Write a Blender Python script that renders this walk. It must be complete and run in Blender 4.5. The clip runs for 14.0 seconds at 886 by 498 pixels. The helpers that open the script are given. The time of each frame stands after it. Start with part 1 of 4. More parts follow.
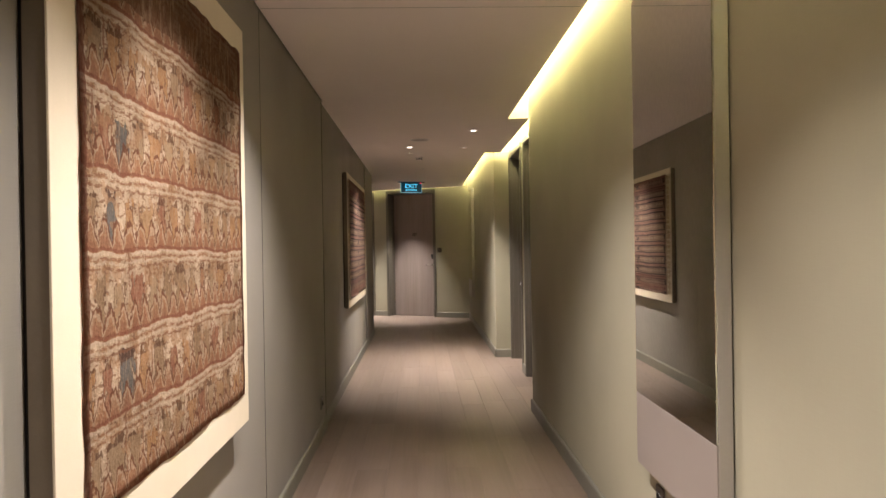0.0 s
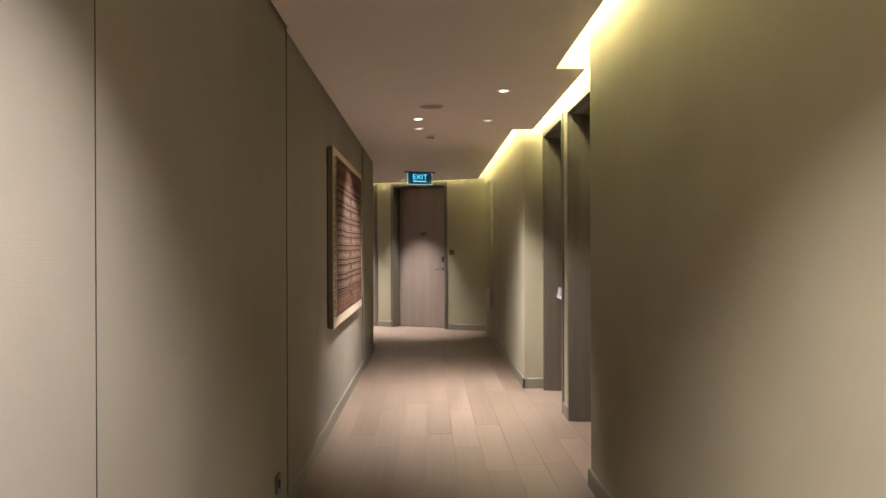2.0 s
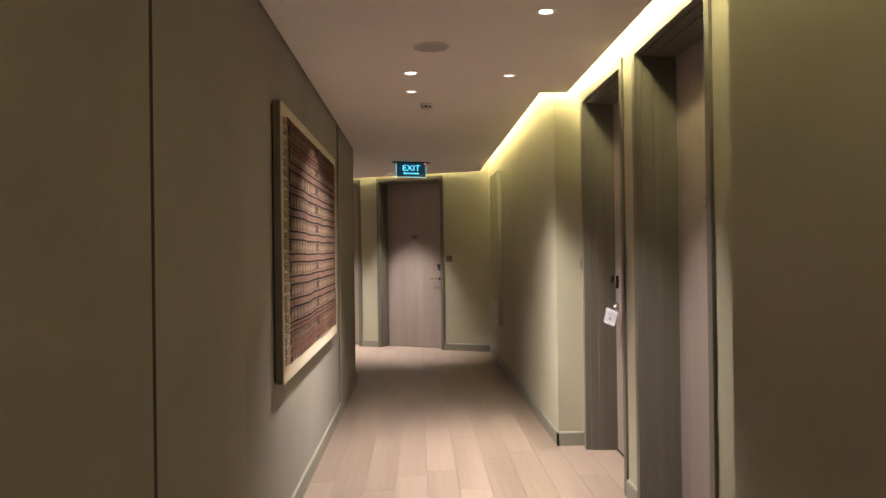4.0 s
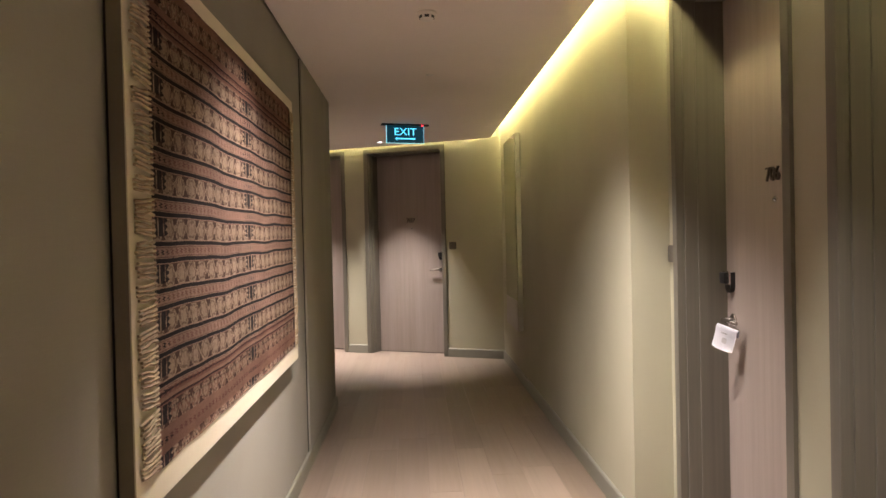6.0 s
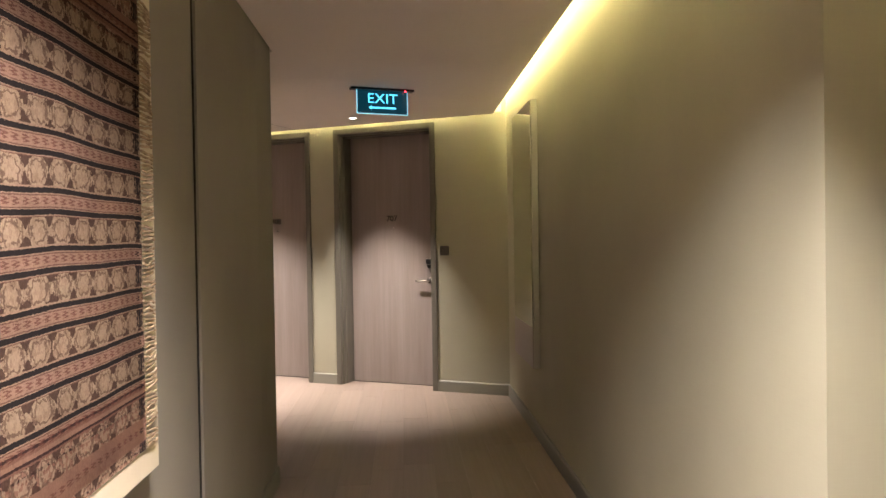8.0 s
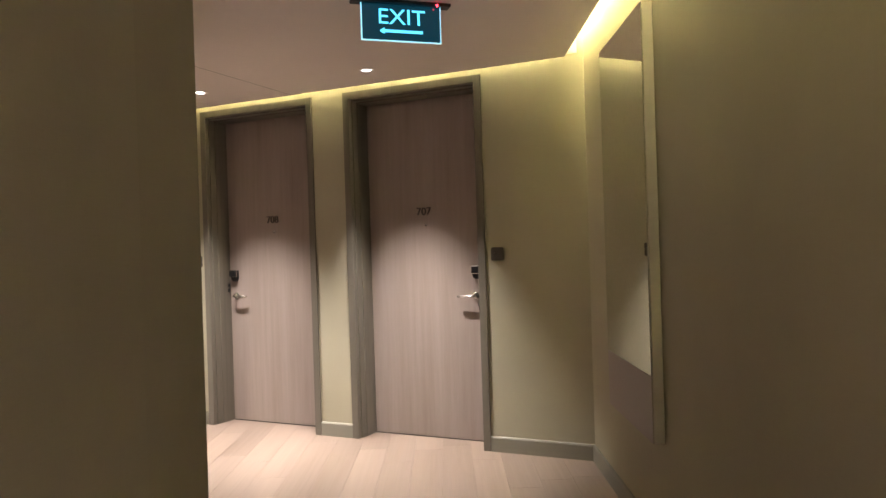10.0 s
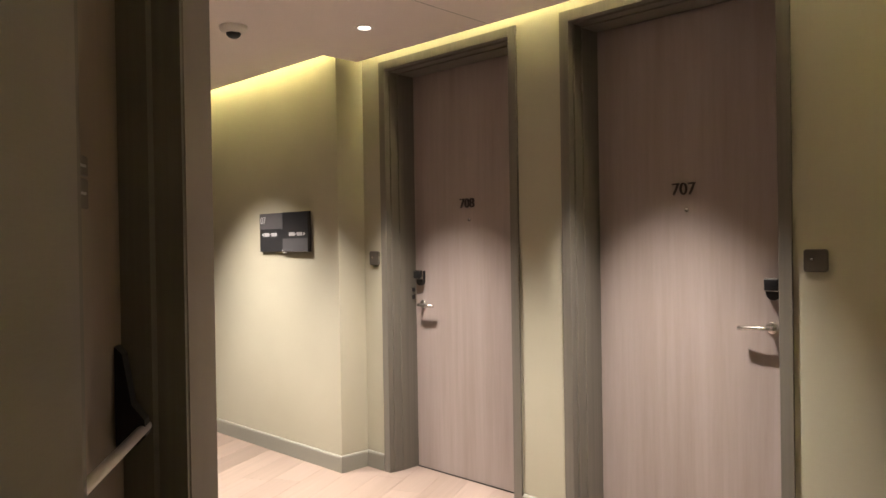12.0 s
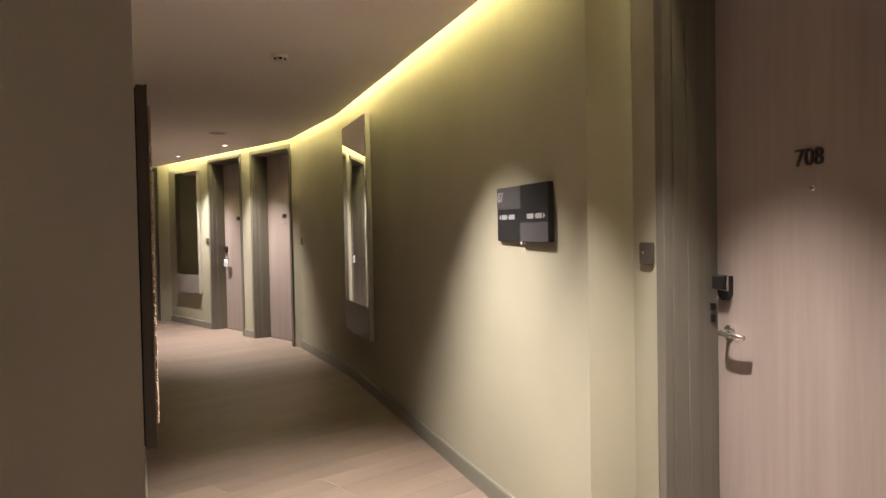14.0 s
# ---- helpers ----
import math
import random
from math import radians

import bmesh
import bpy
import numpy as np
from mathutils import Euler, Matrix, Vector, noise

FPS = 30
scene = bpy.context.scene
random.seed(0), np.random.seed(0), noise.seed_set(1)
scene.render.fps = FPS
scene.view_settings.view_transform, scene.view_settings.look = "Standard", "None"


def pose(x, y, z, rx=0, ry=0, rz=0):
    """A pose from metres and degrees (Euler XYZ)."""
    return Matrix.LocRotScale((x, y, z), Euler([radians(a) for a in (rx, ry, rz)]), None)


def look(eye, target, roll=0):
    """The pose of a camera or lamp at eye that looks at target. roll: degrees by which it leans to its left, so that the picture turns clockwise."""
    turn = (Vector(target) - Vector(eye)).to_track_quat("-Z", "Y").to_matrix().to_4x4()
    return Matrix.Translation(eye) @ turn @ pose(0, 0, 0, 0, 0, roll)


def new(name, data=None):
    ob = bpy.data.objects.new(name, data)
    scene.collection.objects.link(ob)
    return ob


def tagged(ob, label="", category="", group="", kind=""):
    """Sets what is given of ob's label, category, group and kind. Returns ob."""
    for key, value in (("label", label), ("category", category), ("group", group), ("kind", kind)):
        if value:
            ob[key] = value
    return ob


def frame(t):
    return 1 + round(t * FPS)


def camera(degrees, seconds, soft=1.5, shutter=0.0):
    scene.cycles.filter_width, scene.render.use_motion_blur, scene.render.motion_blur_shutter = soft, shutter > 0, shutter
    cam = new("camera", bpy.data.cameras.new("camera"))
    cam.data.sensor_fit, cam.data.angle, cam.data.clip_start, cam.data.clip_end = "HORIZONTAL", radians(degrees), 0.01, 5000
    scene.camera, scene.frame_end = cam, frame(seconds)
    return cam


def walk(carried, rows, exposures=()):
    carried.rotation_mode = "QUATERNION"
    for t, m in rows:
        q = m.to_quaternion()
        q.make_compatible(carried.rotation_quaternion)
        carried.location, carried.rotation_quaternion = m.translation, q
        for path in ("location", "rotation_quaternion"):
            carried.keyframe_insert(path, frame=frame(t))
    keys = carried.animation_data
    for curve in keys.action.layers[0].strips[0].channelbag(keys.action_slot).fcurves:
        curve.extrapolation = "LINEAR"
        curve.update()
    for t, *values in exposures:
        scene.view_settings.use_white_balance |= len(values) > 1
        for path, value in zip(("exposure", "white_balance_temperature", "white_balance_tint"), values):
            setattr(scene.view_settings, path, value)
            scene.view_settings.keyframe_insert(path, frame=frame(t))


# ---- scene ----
cam = camera(61.0, 14.0)
PATH = [
    (0, (0.66, -1.169, 1.371), (0.718, 0.83, 1.362), -0.9),
    (0.5, (0.68, -0.688, 1.394), (0.726, 1.311, 1.395), 0.1),
    (1, (0.665, -0.215, 1.384), (0.706, 1.784, 1.388), -0.0),
    (1.5, (0.676, 0.254, 1.37), (0.722, 2.253, 1.363), -0.4),
    (2, (0.644, 0.729, 1.358), (0.68, 2.728, 1.355), -0.2),
    (4.5, (0.582, 3.154, 1.387), (0.657, 5.152, 1.394), -1.0),
    (5, (0.593, 3.629, 1.371), (0.669, 5.628, 1.37), -1.3),
    (5.5, (0.587, 4.09, 1.366), (0.649, 6.089, 1.349), -0.5),
    (6, (0.565, 4.561, 1.383), (0.642, 6.559, 1.352), -1.3),
    (6.5, (0.599, 5.017, 1.382), (0.692, 7.015, 1.346), -0.9),
    (7, (0.577, 5.483, 1.383), (0.678, 7.48, 1.348), -0.8),
    (7.5, (0.613, 5.924, 1.397), (0.721, 7.92, 1.365), -0.8),
    (10, (0.676, 8.348, 1.34), (0.67, 10.348, 1.335), -1.8),
    (10.5, (0.659, 8.803, 1.34), (0.564, 10.801, 1.328), -1.2),
    (11, (0.67, 9.255, 1.356), (0.422, 11.24, 1.336), -1.4),
    (11.5, (0.67, 9.68, 1.387), (0.191, 11.621, 1.363), -0.5),
    (12, (0.649, 10.128, 1.373), (-0.024, 12.011, 1.356), -0.9),
    (12.5, (0.631, 10.564, 1.393), (-0.245, 12.361, 1.35), -1.0),
    (13, (0.514, 10.96, 1.347), (-0.556, 12.649, 1.313), -1.3),
    (13.5, (0.379, 11.382, 1.357), (-0.873, 12.941, 1.316), -1.7),
    (14, (0.241, 11.769, 1.393), (-1.203, 13.151, 1.34), -1.1),
]
# stops by which the clip's camera opens up and closes on its way
EXPOSURES = ((0, 0.43), (1, 0.5), (2, 0.63), (5, 0.7), (7.5, 0.88), (10, 0.98), (12, 1.0), (12.5, 0.86), (14, 0.86))
walk(cam, [(t, look(e, g, r)) for t, e, g, r in PATH], EXPOSURES)

# ---------- world, lamps, exposure ----------
world = bpy.data.worlds.new("dim_world")
world.use_nodes = True
world.node_tree.nodes["Background"].inputs["Color"].default_value = (0.02, 0.018, 0.016, 1)
world.node_tree.nodes["Background"].inputs["Strength"].default_value = 0.2
scene.world = world

# Downlights in the ceiling: place, point on the floor at which each is aimed, watts, cone in degrees.
DOWNLIGHTS = [
    (0.55, -1.20, 0.75, -1.1, 175, 100), (0.55, 0.15, 0.78, 0.2, 175, 102), (0.55, 0.85, 0.28, 0.92, 185, 94), (0.55, 1.85, 0.64, 1.98, 215, 106),
    (0.549, 7.28, 0.15, 7.36, 215, 94), (0.548, 7.81, 0.74, 8.0, 170, 104),
    (1.163, 7.36, 1.22, 7.74, 195, 68), (1.18, 6.10, 1.38, 6.0, 195, 73),
    (0.21, 13.135, 0.25, 13.10, 355, 69), (-1.015, 13.64, -1.015, 13.62, 345, 73), (-2.555, 13.76, -2.34, 13.90, 345, 86),
    (-8.36, 16.30, -8.36, 16.31, 280, 96), (-9.9, 16.40, -9.9, 16.41, 260, 96),
]
for x, y, ax, ay, watts, cone in DOWNLIGHTS:
    lamp = bpy.data.lights.new("downlight_beam", "SPOT")
    lamp.energy, lamp.spot_size, lamp.spot_blend, lamp.shadow_soft_size = watts, radians(cone), 1.0, 0.03
    lamp.color = (1.0, 0.895, 0.83)
    beam = new("downlight_beam", lamp)
    beam.matrix_world = look((x, y, 2.465), (ax, ay, 0.0))

# ---------- helpers of this scene ----------
from mathutils.geometry import tessellate_polygon

NEAR_LEFT = -0.085   # face of its near stretch, a little proud
STEP = 4.592         # where the near stretch ends
SEA = 1.558          # right wall face
LEFT = -0.105        # left wall face
TOP = 2.48           # underside of the ceiling
CAP = 2.80           # underside of the slab over the cove
END = Vector((-0.022, 13.697, 0))
EU = Vector((math.cos(radians(-25.3)), math.sin(radians(-25.3)), 0))
EN = Vector((-EU.y, EU.x, 0))
BEND = Vector((-0.272, 11.055, 0))
BW = Vector((-0.479, 0.878, 0)).normalized()
BN = Vector((BW.y, -BW.x, 0))


def at_end(u, n, z=0.0):
    """A place by the end wall: u along it to the right, n into it."""
    p = END + EU * u + EN * n
    return Vector((p.x, p.y, z))


def at_bend(s, n, z=0.0):
    """A place by the slanting wall of the fire door: s along it, n out into the corridor."""
    p = BEND + BW * s + BN * n
    return Vector((p.x, p.y, z))


def mesh_of(bm, name):
    me = bpy.data.meshes.new(name)
    bmesh.ops.recalc_face_normals(bm, faces=bm.faces)
    bm.to_mesh(me)
    bm.free()
    return me


def part(name, bm, material, parent=None, label="", smooth=False, kind=""):
    me = mesh_of(bm, name)
    me.materials.append(material)
    if smooth:
        for p in me.polygons:
            p.use_smooth = True
    ob = new(name, me)
    if parent is not None:
        ob.parent = parent
    if label or kind:
        tagged(ob, label=label, kind=kind)
    return ob


def thing(name, m, label, category, group="", kind=""):
    ob = new(name)
    ob.empty_display_size = 0.1
    ob.matrix_world = m
    return tagged(ob, label, category, group, kind)


def add_box(bm, x0, y0, z0, x1, y1, z1, bevel=0.0, segments=2):
    made = bmesh.ops.create_cube(bm, size=1.0)["verts"]
    for v in made:
        v.co = Vector(((x0 + x1) / 2 + v.co.x * (x1 - x0), (y0 + y1) / 2 + v.co.y * (y1 - y0), (z0 + z1) / 2 + v.co.z * (z1 - z0)))
    if bevel:
        edges = list({e for v in made for e in v.link_edges})
        bmesh.ops.bevel(bm, geom=edges, offset=bevel, segments=segments, affect="EDGES", profile=0.5)
    return bm


def box(x0, y0, z0, x1, y1, z1, bevel=0.0, segments=2):
    return add_box(bmesh.new(), x0, y0, z0, x1, y1, z1, bevel, segments)


def add_prism(bm, pts, z0, z1):
    """An upright prism on a plan outline."""
    low = [bm.verts.new((p[0], p[1], z0)) for p in pts]
    high = [bm.verts.new((p[0], p[1], z1)) for p in pts]
    k = len(pts)
    for i in range(k):
        bm.faces.new((low[i], low[(i + 1) % k], high[(i + 1) % k], high[i]))
    for a, b, c in tessellate_polygon([[Vector((p[0], p[1], 0)) for p in pts]]):
        bm.faces.new((low[a], low[b], low[c]))
        bm.faces.new((high[a], high[b], high[c]))
    return bm


def prism(pts, z0, z1):
    return add_prism(bmesh.new(), pts, z0, z1)


def lathe(rings, sides=24, bm=None, m=None):
    """A turned body about z from (radius, height) rings; closed where the radius is nought."""
    bm = bm or bmesh.new()
    m = m or Matrix()
    rows = []
    for r, z in rings:
        if r < 1e-6:
            rows.append([bm.verts.new(m @ Vector((0, 0, z)))])
        else:
            rows.append([bm.verts.new(m @ Vector((r * math.cos(math.tau * i / sides), r * math.sin(math.tau * i / sides), z))) for i in range(sides)])
    for a, b in zip(rows, rows[1:]):
        for i in range(sides):
            j = (i + 1) % sides
            if len(a) == 1 and len(b) == 1:
                continue
            if len(a) == 1:
                bm.faces.new((a[0], b[i], b[j]))
            elif len(b) == 1:
                bm.faces.new((a[i], a[j], b[0]))
            else:
                bm.faces.new((a[i], a[j], b[j], b[i]))
    return bm


def tube(points, radius, sides=10, bm=None):
    """A round bar along points."""
    bm = bm or bmesh.new()
    rows = []
    pts = [Vector(p) for p in points]
    for i, p in enumerate(pts):
        d = (pts[min(i + 1, len(pts) - 1)] - pts[max(i - 1, 0)]).normalized()
        q = d.to_track_quat("Z", "Y")
        rows.append([bm.verts.new(p + q @ Vector((radius * math.cos(math.tau * k / sides), radius * math.sin(math.tau * k / sides), 0))) for k in range(sides)])
    for a, b in zip(rows, rows[1:]):
        for k in range(sides):
            bm.faces.new((a[k], a[(k + 1) % sides], b[(k + 1) % sides], b[k]))
    bm.faces.new(rows[0][::-1])
    bm.faces.new(rows[-1])
    return bm


def rounded_rect(w, h, r, k=5):
    pts = []
    for cx, cy, a0 in ((w / 2 - r, h / 2 - r, 0), (-w / 2 + r, h / 2 - r, 90), (-w / 2 + r, -h / 2 + r, 180), (w / 2 - r, -h / 2 + r, 270)):
        for i in range(k + 1):
            a = radians(a0 + 90 * i / k)
            pts.append((cx + r * math.cos(a), cy + r * math.sin(a)))
    return pts


def plate(w, h, r, depth, y_front, cx=0.0, cz=0.0, bm=None, lip=0.003):
    """A rounded plate on a wall: local x along the wall, z up, its front at y_front, depth deep."""
    bm = bm or bmesh.new()
    outer, inner = rounded_rect(w, h, r), rounded_rect(w - 2 * lip, h - 2 * lip, max(r - lip, 0.001))
    back = [bm.verts.new((cx + x, y_front + depth, cz + z)) for x, z in outer]
    side = [bm.verts.new((cx + x, y_front + lip, cz + z)) for x, z in outer]
    face = [bm.verts.new((cx + x, y_front, cz + z)) for x, z in inner]
    k = len(outer)
    for a, b in ((back, side), (side, face)):
        for i in range(k):
            bm.faces.new((a[i], a[(i + 1) % k], b[(i + 1) % k], b[i]))
    bm.faces.new(face)
    bm.faces.new(back[::-1])
    return bm


def letters(text, height, depth, parent, material, m, name="numeral", label=""):
    """Raised writing as a mesh: local x to the right, z up, its back on y = 0, its front towards -y."""
    cu = bpy.data.curves.new(name, "FONT")
    cu.body, cu.size, cu.extrude, cu.align_x, cu.align_y = text, height / 0.7, depth / 2, "CENTER", "CENTER"
    tmp = bpy.data.objects.new(name, cu)
    scene.collection.objects.link(tmp)
    bpy.context.view_layer.update()
    me = bpy.data.meshes.new_from_object(tmp.evaluated_get(bpy.context.evaluated_depsgraph_get()))
    bpy.data.objects.remove(tmp)
    me.transform(m @ Matrix.Rotation(radians(90), 4, "X"))
    me.materials.clear()
    me.materials.append(material)
    ob = new(name, me)
    ob.parent = parent
    if label:
        tagged(ob, label=label)
    return ob


# ---------- materials ----------
def material(name):
    m = bpy.data.materials.new(name)
    m.use_nodes = True
    return m, m.node_tree.nodes, m.node_tree.links, m.node_tree.nodes["Principled BSDF"]


def node(nodes, kind, **inputs):
    n = nodes.new(kind)
    for key, value in inputs.items():
        n.inputs[key.replace("_", " ")].default_value = value
    return n


def coords(nodes, links, scale, source="Object"):
    tc = nodes.new("ShaderNodeTexCoord")
    mp = nodes.new("ShaderNodeMapping")
    mp.inputs["Scale"].default_value = scale
    links.new(tc.outputs[source], mp.inputs["Vector"])
    return mp.outputs["Vector"]


def ramp(nodes, links, fac, stops, interpolation="LINEAR"):
    r = nodes.new("ShaderNodeValToRGB")
    r.color_ramp.interpolation = interpolation
    e = r.color_ramp.elements
    while len(e) < len(stops):
        e.new(0.5)
    for el, (p, c) in zip(e, stops):
        el.position, el.color = p, (*c, 1)
    links.new(fac, r.inputs["Fac"])
    return r.outputs["Color"]


def math_node(nodes, links, op, a, b=None, c=None):
    n = nodes.new("ShaderNodeMath")
    n.operation = op
    for i, v in enumerate((a, b, c)):
        if v is None:
            continue
        if isinstance(v, (int, float)):
            n.inputs[i].default_value = v
        else:
            links.new(v, n.inputs[i])
    return n.outputs[0]


def mix(nodes, links, fac, a, b, mode="MIX"):
    n = nodes.new("ShaderNodeMix")
    n.data_type, n.blend_type = "RGBA", mode
    for socket, v in ((n.inputs[0], fac), (n.inputs[6], a), (n.inputs[7], b)):
        if isinstance(v, (int, float)):
            socket.default_value = v
        elif isinstance(v, tuple):
            socket.default_value = (*v, 1)
        else:
            links.new(v, socket)
    return n.outputs[2]


def bump(nodes, links, bsdf, height, strength, distance):
    b = nodes.new("ShaderNodeBump")
    b.inputs["Strength"].default_value, b.inputs["Distance"].default_value = strength, distance
    links.new(height, b.inputs["Height"])
    links.new(b.outputs["Normal"], bsdf.inputs["Normal"])


def mottled(name, dark, light, scale, rough, grain=120.0, bump_strength=0.15, stretch=(1, 1, 1), metal=0.0, big=0.7):
    """A surface with large soft stains and a fine grain of its own."""
    m, nodes, links, bsdf = material(name)
    v = coords(nodes, links, stretch)
    n1 = node(nodes, "ShaderNodeTexNoise", Scale=scale, Detail=4.0, Roughness=0.6)
    n2 = node(nodes, "ShaderNodeTexNoise", Scale=grain, Detail=3.0, Roughness=0.6)
    links.new(v, n1.inputs["Vector"])
    links.new(v, n2.inputs["Vector"])
    f = math_node(nodes, links, "ADD", math_node(nodes, links, "MULTIPLY", n1.outputs["Fac"], big), math_node(nodes, links, "MULTIPLY", n2.outputs["Fac"], 1 - big))
    links.new(ramp(nodes, links, f, [(0.3, dark), (0.7, light)]), bsdf.inputs["Base Color"])
    links.new(ramp(nodes, links, n1.outputs["Fac"], [(0.3, (rough * 0.9,) * 3), (0.7, (min(rough * 1.1, 1),) * 3)]), bsdf.inputs["Roughness"])
    bsdf.inputs["Metallic"].default_value = metal
    bump(nodes, links, bsdf, n2.outputs["Fac"], bump_strength, 0.002)
    return m


def woven(name, dark, light, thread, rough=0.95, strength=0.25, slub=0.3):
    """A vinyl or cloth wall covering: fine crossed threads with slubs and soft stains."""
    m, nodes, links, bsdf = material(name)
    v = coords(nodes, links, (1, 1, 1))
    up = node(nodes, "ShaderNodeTexNoise", Scale=1.0, Detail=3.0, Roughness=0.7)
    links.new(coords(nodes, links, (thread, thread, thread * 0.04)), up.inputs["Vector"])
    across = node(nodes, "ShaderNodeTexNoise", Scale=1.0, Detail=3.0, Roughness=0.7)
    links.new(coords(nodes, links, (thread * 0.05, thread * 0.05, thread)), across.inputs["Vector"])
    soft = node(nodes, "ShaderNodeTexNoise", Scale=1.3, Detail=3.0)
    links.new(v, soft.inputs["Vector"])
    threads = math_node(nodes, links, "MULTIPLY", math_node(nodes, links, "ADD", up.outputs["Fac"], across.outputs["Fac"]), 0.5)
    f = math_node(nodes, links, "ADD", math_node(nodes, links, "MULTIPLY", threads, slub), math_node(nodes, links, "MULTIPLY", soft.outputs["Fac"], 1 - slub))
    links.new(ramp(nodes, links, f, [(0.35, dark), (0.65, light)]), bsdf.inputs["Base Color"])
    bsdf.inputs["Roughness"].default_value = rough
    bsdf.inputs["Specular IOR Level"].default_value = 0.25
    bump(nodes, links, bsdf, threads, strength, 0.0015)
    return m


def veneer(name, dark, mid, light, rough=0.45, fine=42.0, vary=0.0, along="z", relief=0.08):
    """Wood with long fine grain."""
    m, nodes, links, bsdf = material(name)
    long, wide = 0.55, fine
    s = {"z": (wide, wide, long), "y": (wide, long, wide), "x": (long, wide, wide)}[along]
    v = coords(nodes, links, s)
    if vary:
        info = nodes.new("ShaderNodeObjectInfo")
        off = nodes.new("ShaderNodeVectorMath")
        off.operation = "ADD"
        comb = nodes.new("ShaderNodeCombineXYZ")
        far = math_node(nodes, links, "MULTIPLY", info.outputs["Random"], 37.0)
        for k in range(3):
            links.new(far, comb.inputs[k])
        links.new(v, off.inputs[0])
        links.new(comb.outputs[0], off.inputs[1])
        v = off.outputs[0]
    g1 = node(nodes, "ShaderNodeTexNoise", Scale=0.28, Detail=5.0, Roughness=0.65, Distortion=0.4)
    g2 = node(nodes, "ShaderNodeTexNoise", Scale=2.2, Detail=4.0, Roughness=0.7)
    links.new(v, g1.inputs["Vector"])
    links.new(v, g2.inputs["Vector"])
    f = math_node(nodes, links, "ADD", math_node(nodes, links, "MULTIPLY", g1.outputs["Fac"], 0.65), math_node(nodes, links, "MULTIPLY", g2.outputs["Fac"], 0.35))
    c = ramp(nodes, links, f, [(0.32, dark), (0.5, mid), (0.7, light)])
    if vary:
        tone = ramp(nodes, links, info.outputs["Random"], [(0.0, (1 - vary,) * 3), (1.0, (1.0, 1.0, 1.0))])
        c = mix(nodes, links, 1.0, c, tone, "MULTIPLY")
    links.new(c, bsdf.inputs["Base Color"])
    links.new(ramp(nodes, links, g1.outputs["Fac"], [(0.3, (rough * 0.85,) * 3), (0.7, (min(1, rough * 1.15),) * 3)]), bsdf.inputs["Roughness"])
    bump(nodes, links, bsdf, g2.outputs["Fac"], relief, 0.001)
    return m


def plain(name, color, rough, metal=0.0, emit=0.0, emit_color=None, spec=0.5):
    m, nodes, links, bsdf = material(name)
    n = node(nodes, "ShaderNodeTexNoise", Scale=60.0, Detail=3.0)
    links.new(ramp(nodes, links, n.outputs["Fac"], [(0.3, tuple(c * 0.9 for c in color)), (0.7, color)]), bsdf.inputs["Base Color"])
    bsdf.inputs["Roughness"].default_value, bsdf.inputs["Metallic"].default_value = rough, metal
    bsdf.inputs["Specular IOR Level"].default_value = spec
    if emit:
        bsdf.inputs["Emission Color"].default_value = (*(emit_color or color), 1)
        bsdf.inputs["Emission Strength"].default_value = emit
    return m


M_WALL = woven("beige_wall_covering", (0.365, 0.345, 0.26), (0.415, 0.395, 0.302), 420.0)
M_LEFT = woven("grey_cloth_wall_covering", (0.262, 0.243, 0.217), (0.31, 0.287, 0.257), 300.0, strength=0.4)
M_CEIL = mottled("white_ceiling_paint", (0.77, 0.70, 0.65), (0.82, 0.75, 0.70), 1.2, 0.9, 180.0, 0.04)
M_CAVITY = mottled("cove_white_paint", (0.74, 0.72, 0.66), (0.78, 0.76, 0.7), 2.0, 0.9)
M_BASE = mottled("olive_grey_paint", (0.20, 0.195, 0.16), (0.235, 0.225, 0.185), 3.0, 0.5, 90.0, 0.05)
M_FRAME = veneer("grey_stained_frame", (0.105, 0.096, 0.078), (0.135, 0.123, 0.1), (0.165, 0.15, 0.122), 0.5, 30.0)
M_LEAF = veneer("taupe_wood_veneer", (0.225, 0.18, 0.161), (0.29, 0.238, 0.216), (0.36, 0.30, 0.276), 0.45, 9.5, relief=0.03)
M_FLOOR = veneer("pale_oak_plank", (0.185, 0.135, 0.107), (0.24, 0.183, 0.151), (0.292, 0.223, 0.182), 0.42, 20.0, vary=0.2, along="y", relief=0.04)
M_JOINT = mottled("dark_floor_bed", (0.20, 0.15, 0.12), (0.25, 0.19, 0.15), 5.0, 0.9)
M_BLACK = plain("black_plastic", (0.012, 0.012, 0.013), 0.35)
M_GAP = plain("dark_gap", (0.02, 0.018, 0.015), 0.9)
M_BRONZE = mottled("bronze_plate", (0.10, 0.088, 0.075), (0.13, 0.115, 0.098), 20.0, 0.45, 200.0, 0.05, metal=0.5)
M_CHROME = plain("satin_chrome", (0.72, 0.69, 0.66), 0.22, 1.0)
M_STEEL = plain("brushed_bar", (0.72, 0.70, 0.64), 0.4, 0.6)
M_NUMERAL = plain("dark_numeral", (0.045, 0.034, 0.03), 0.45, 0.2)
M_CARD = plain("white_card", (0.80, 0.79, 0.86), 0.6)
M_CARD_PRINT = plain("grey_print", (0.5, 0.48, 0.52), 0.7)
M_MAT = mottled("cream_mount_board", (0.62, 0.55, 0.43), (0.68, 0.60, 0.48), 8.0, 0.85, 260.0, 0.2)
M_SIDE = mottled("dark_frame_side", (0.17, 0.14, 0.105), (0.205, 0.17, 0.13), 8.0, 0.6)
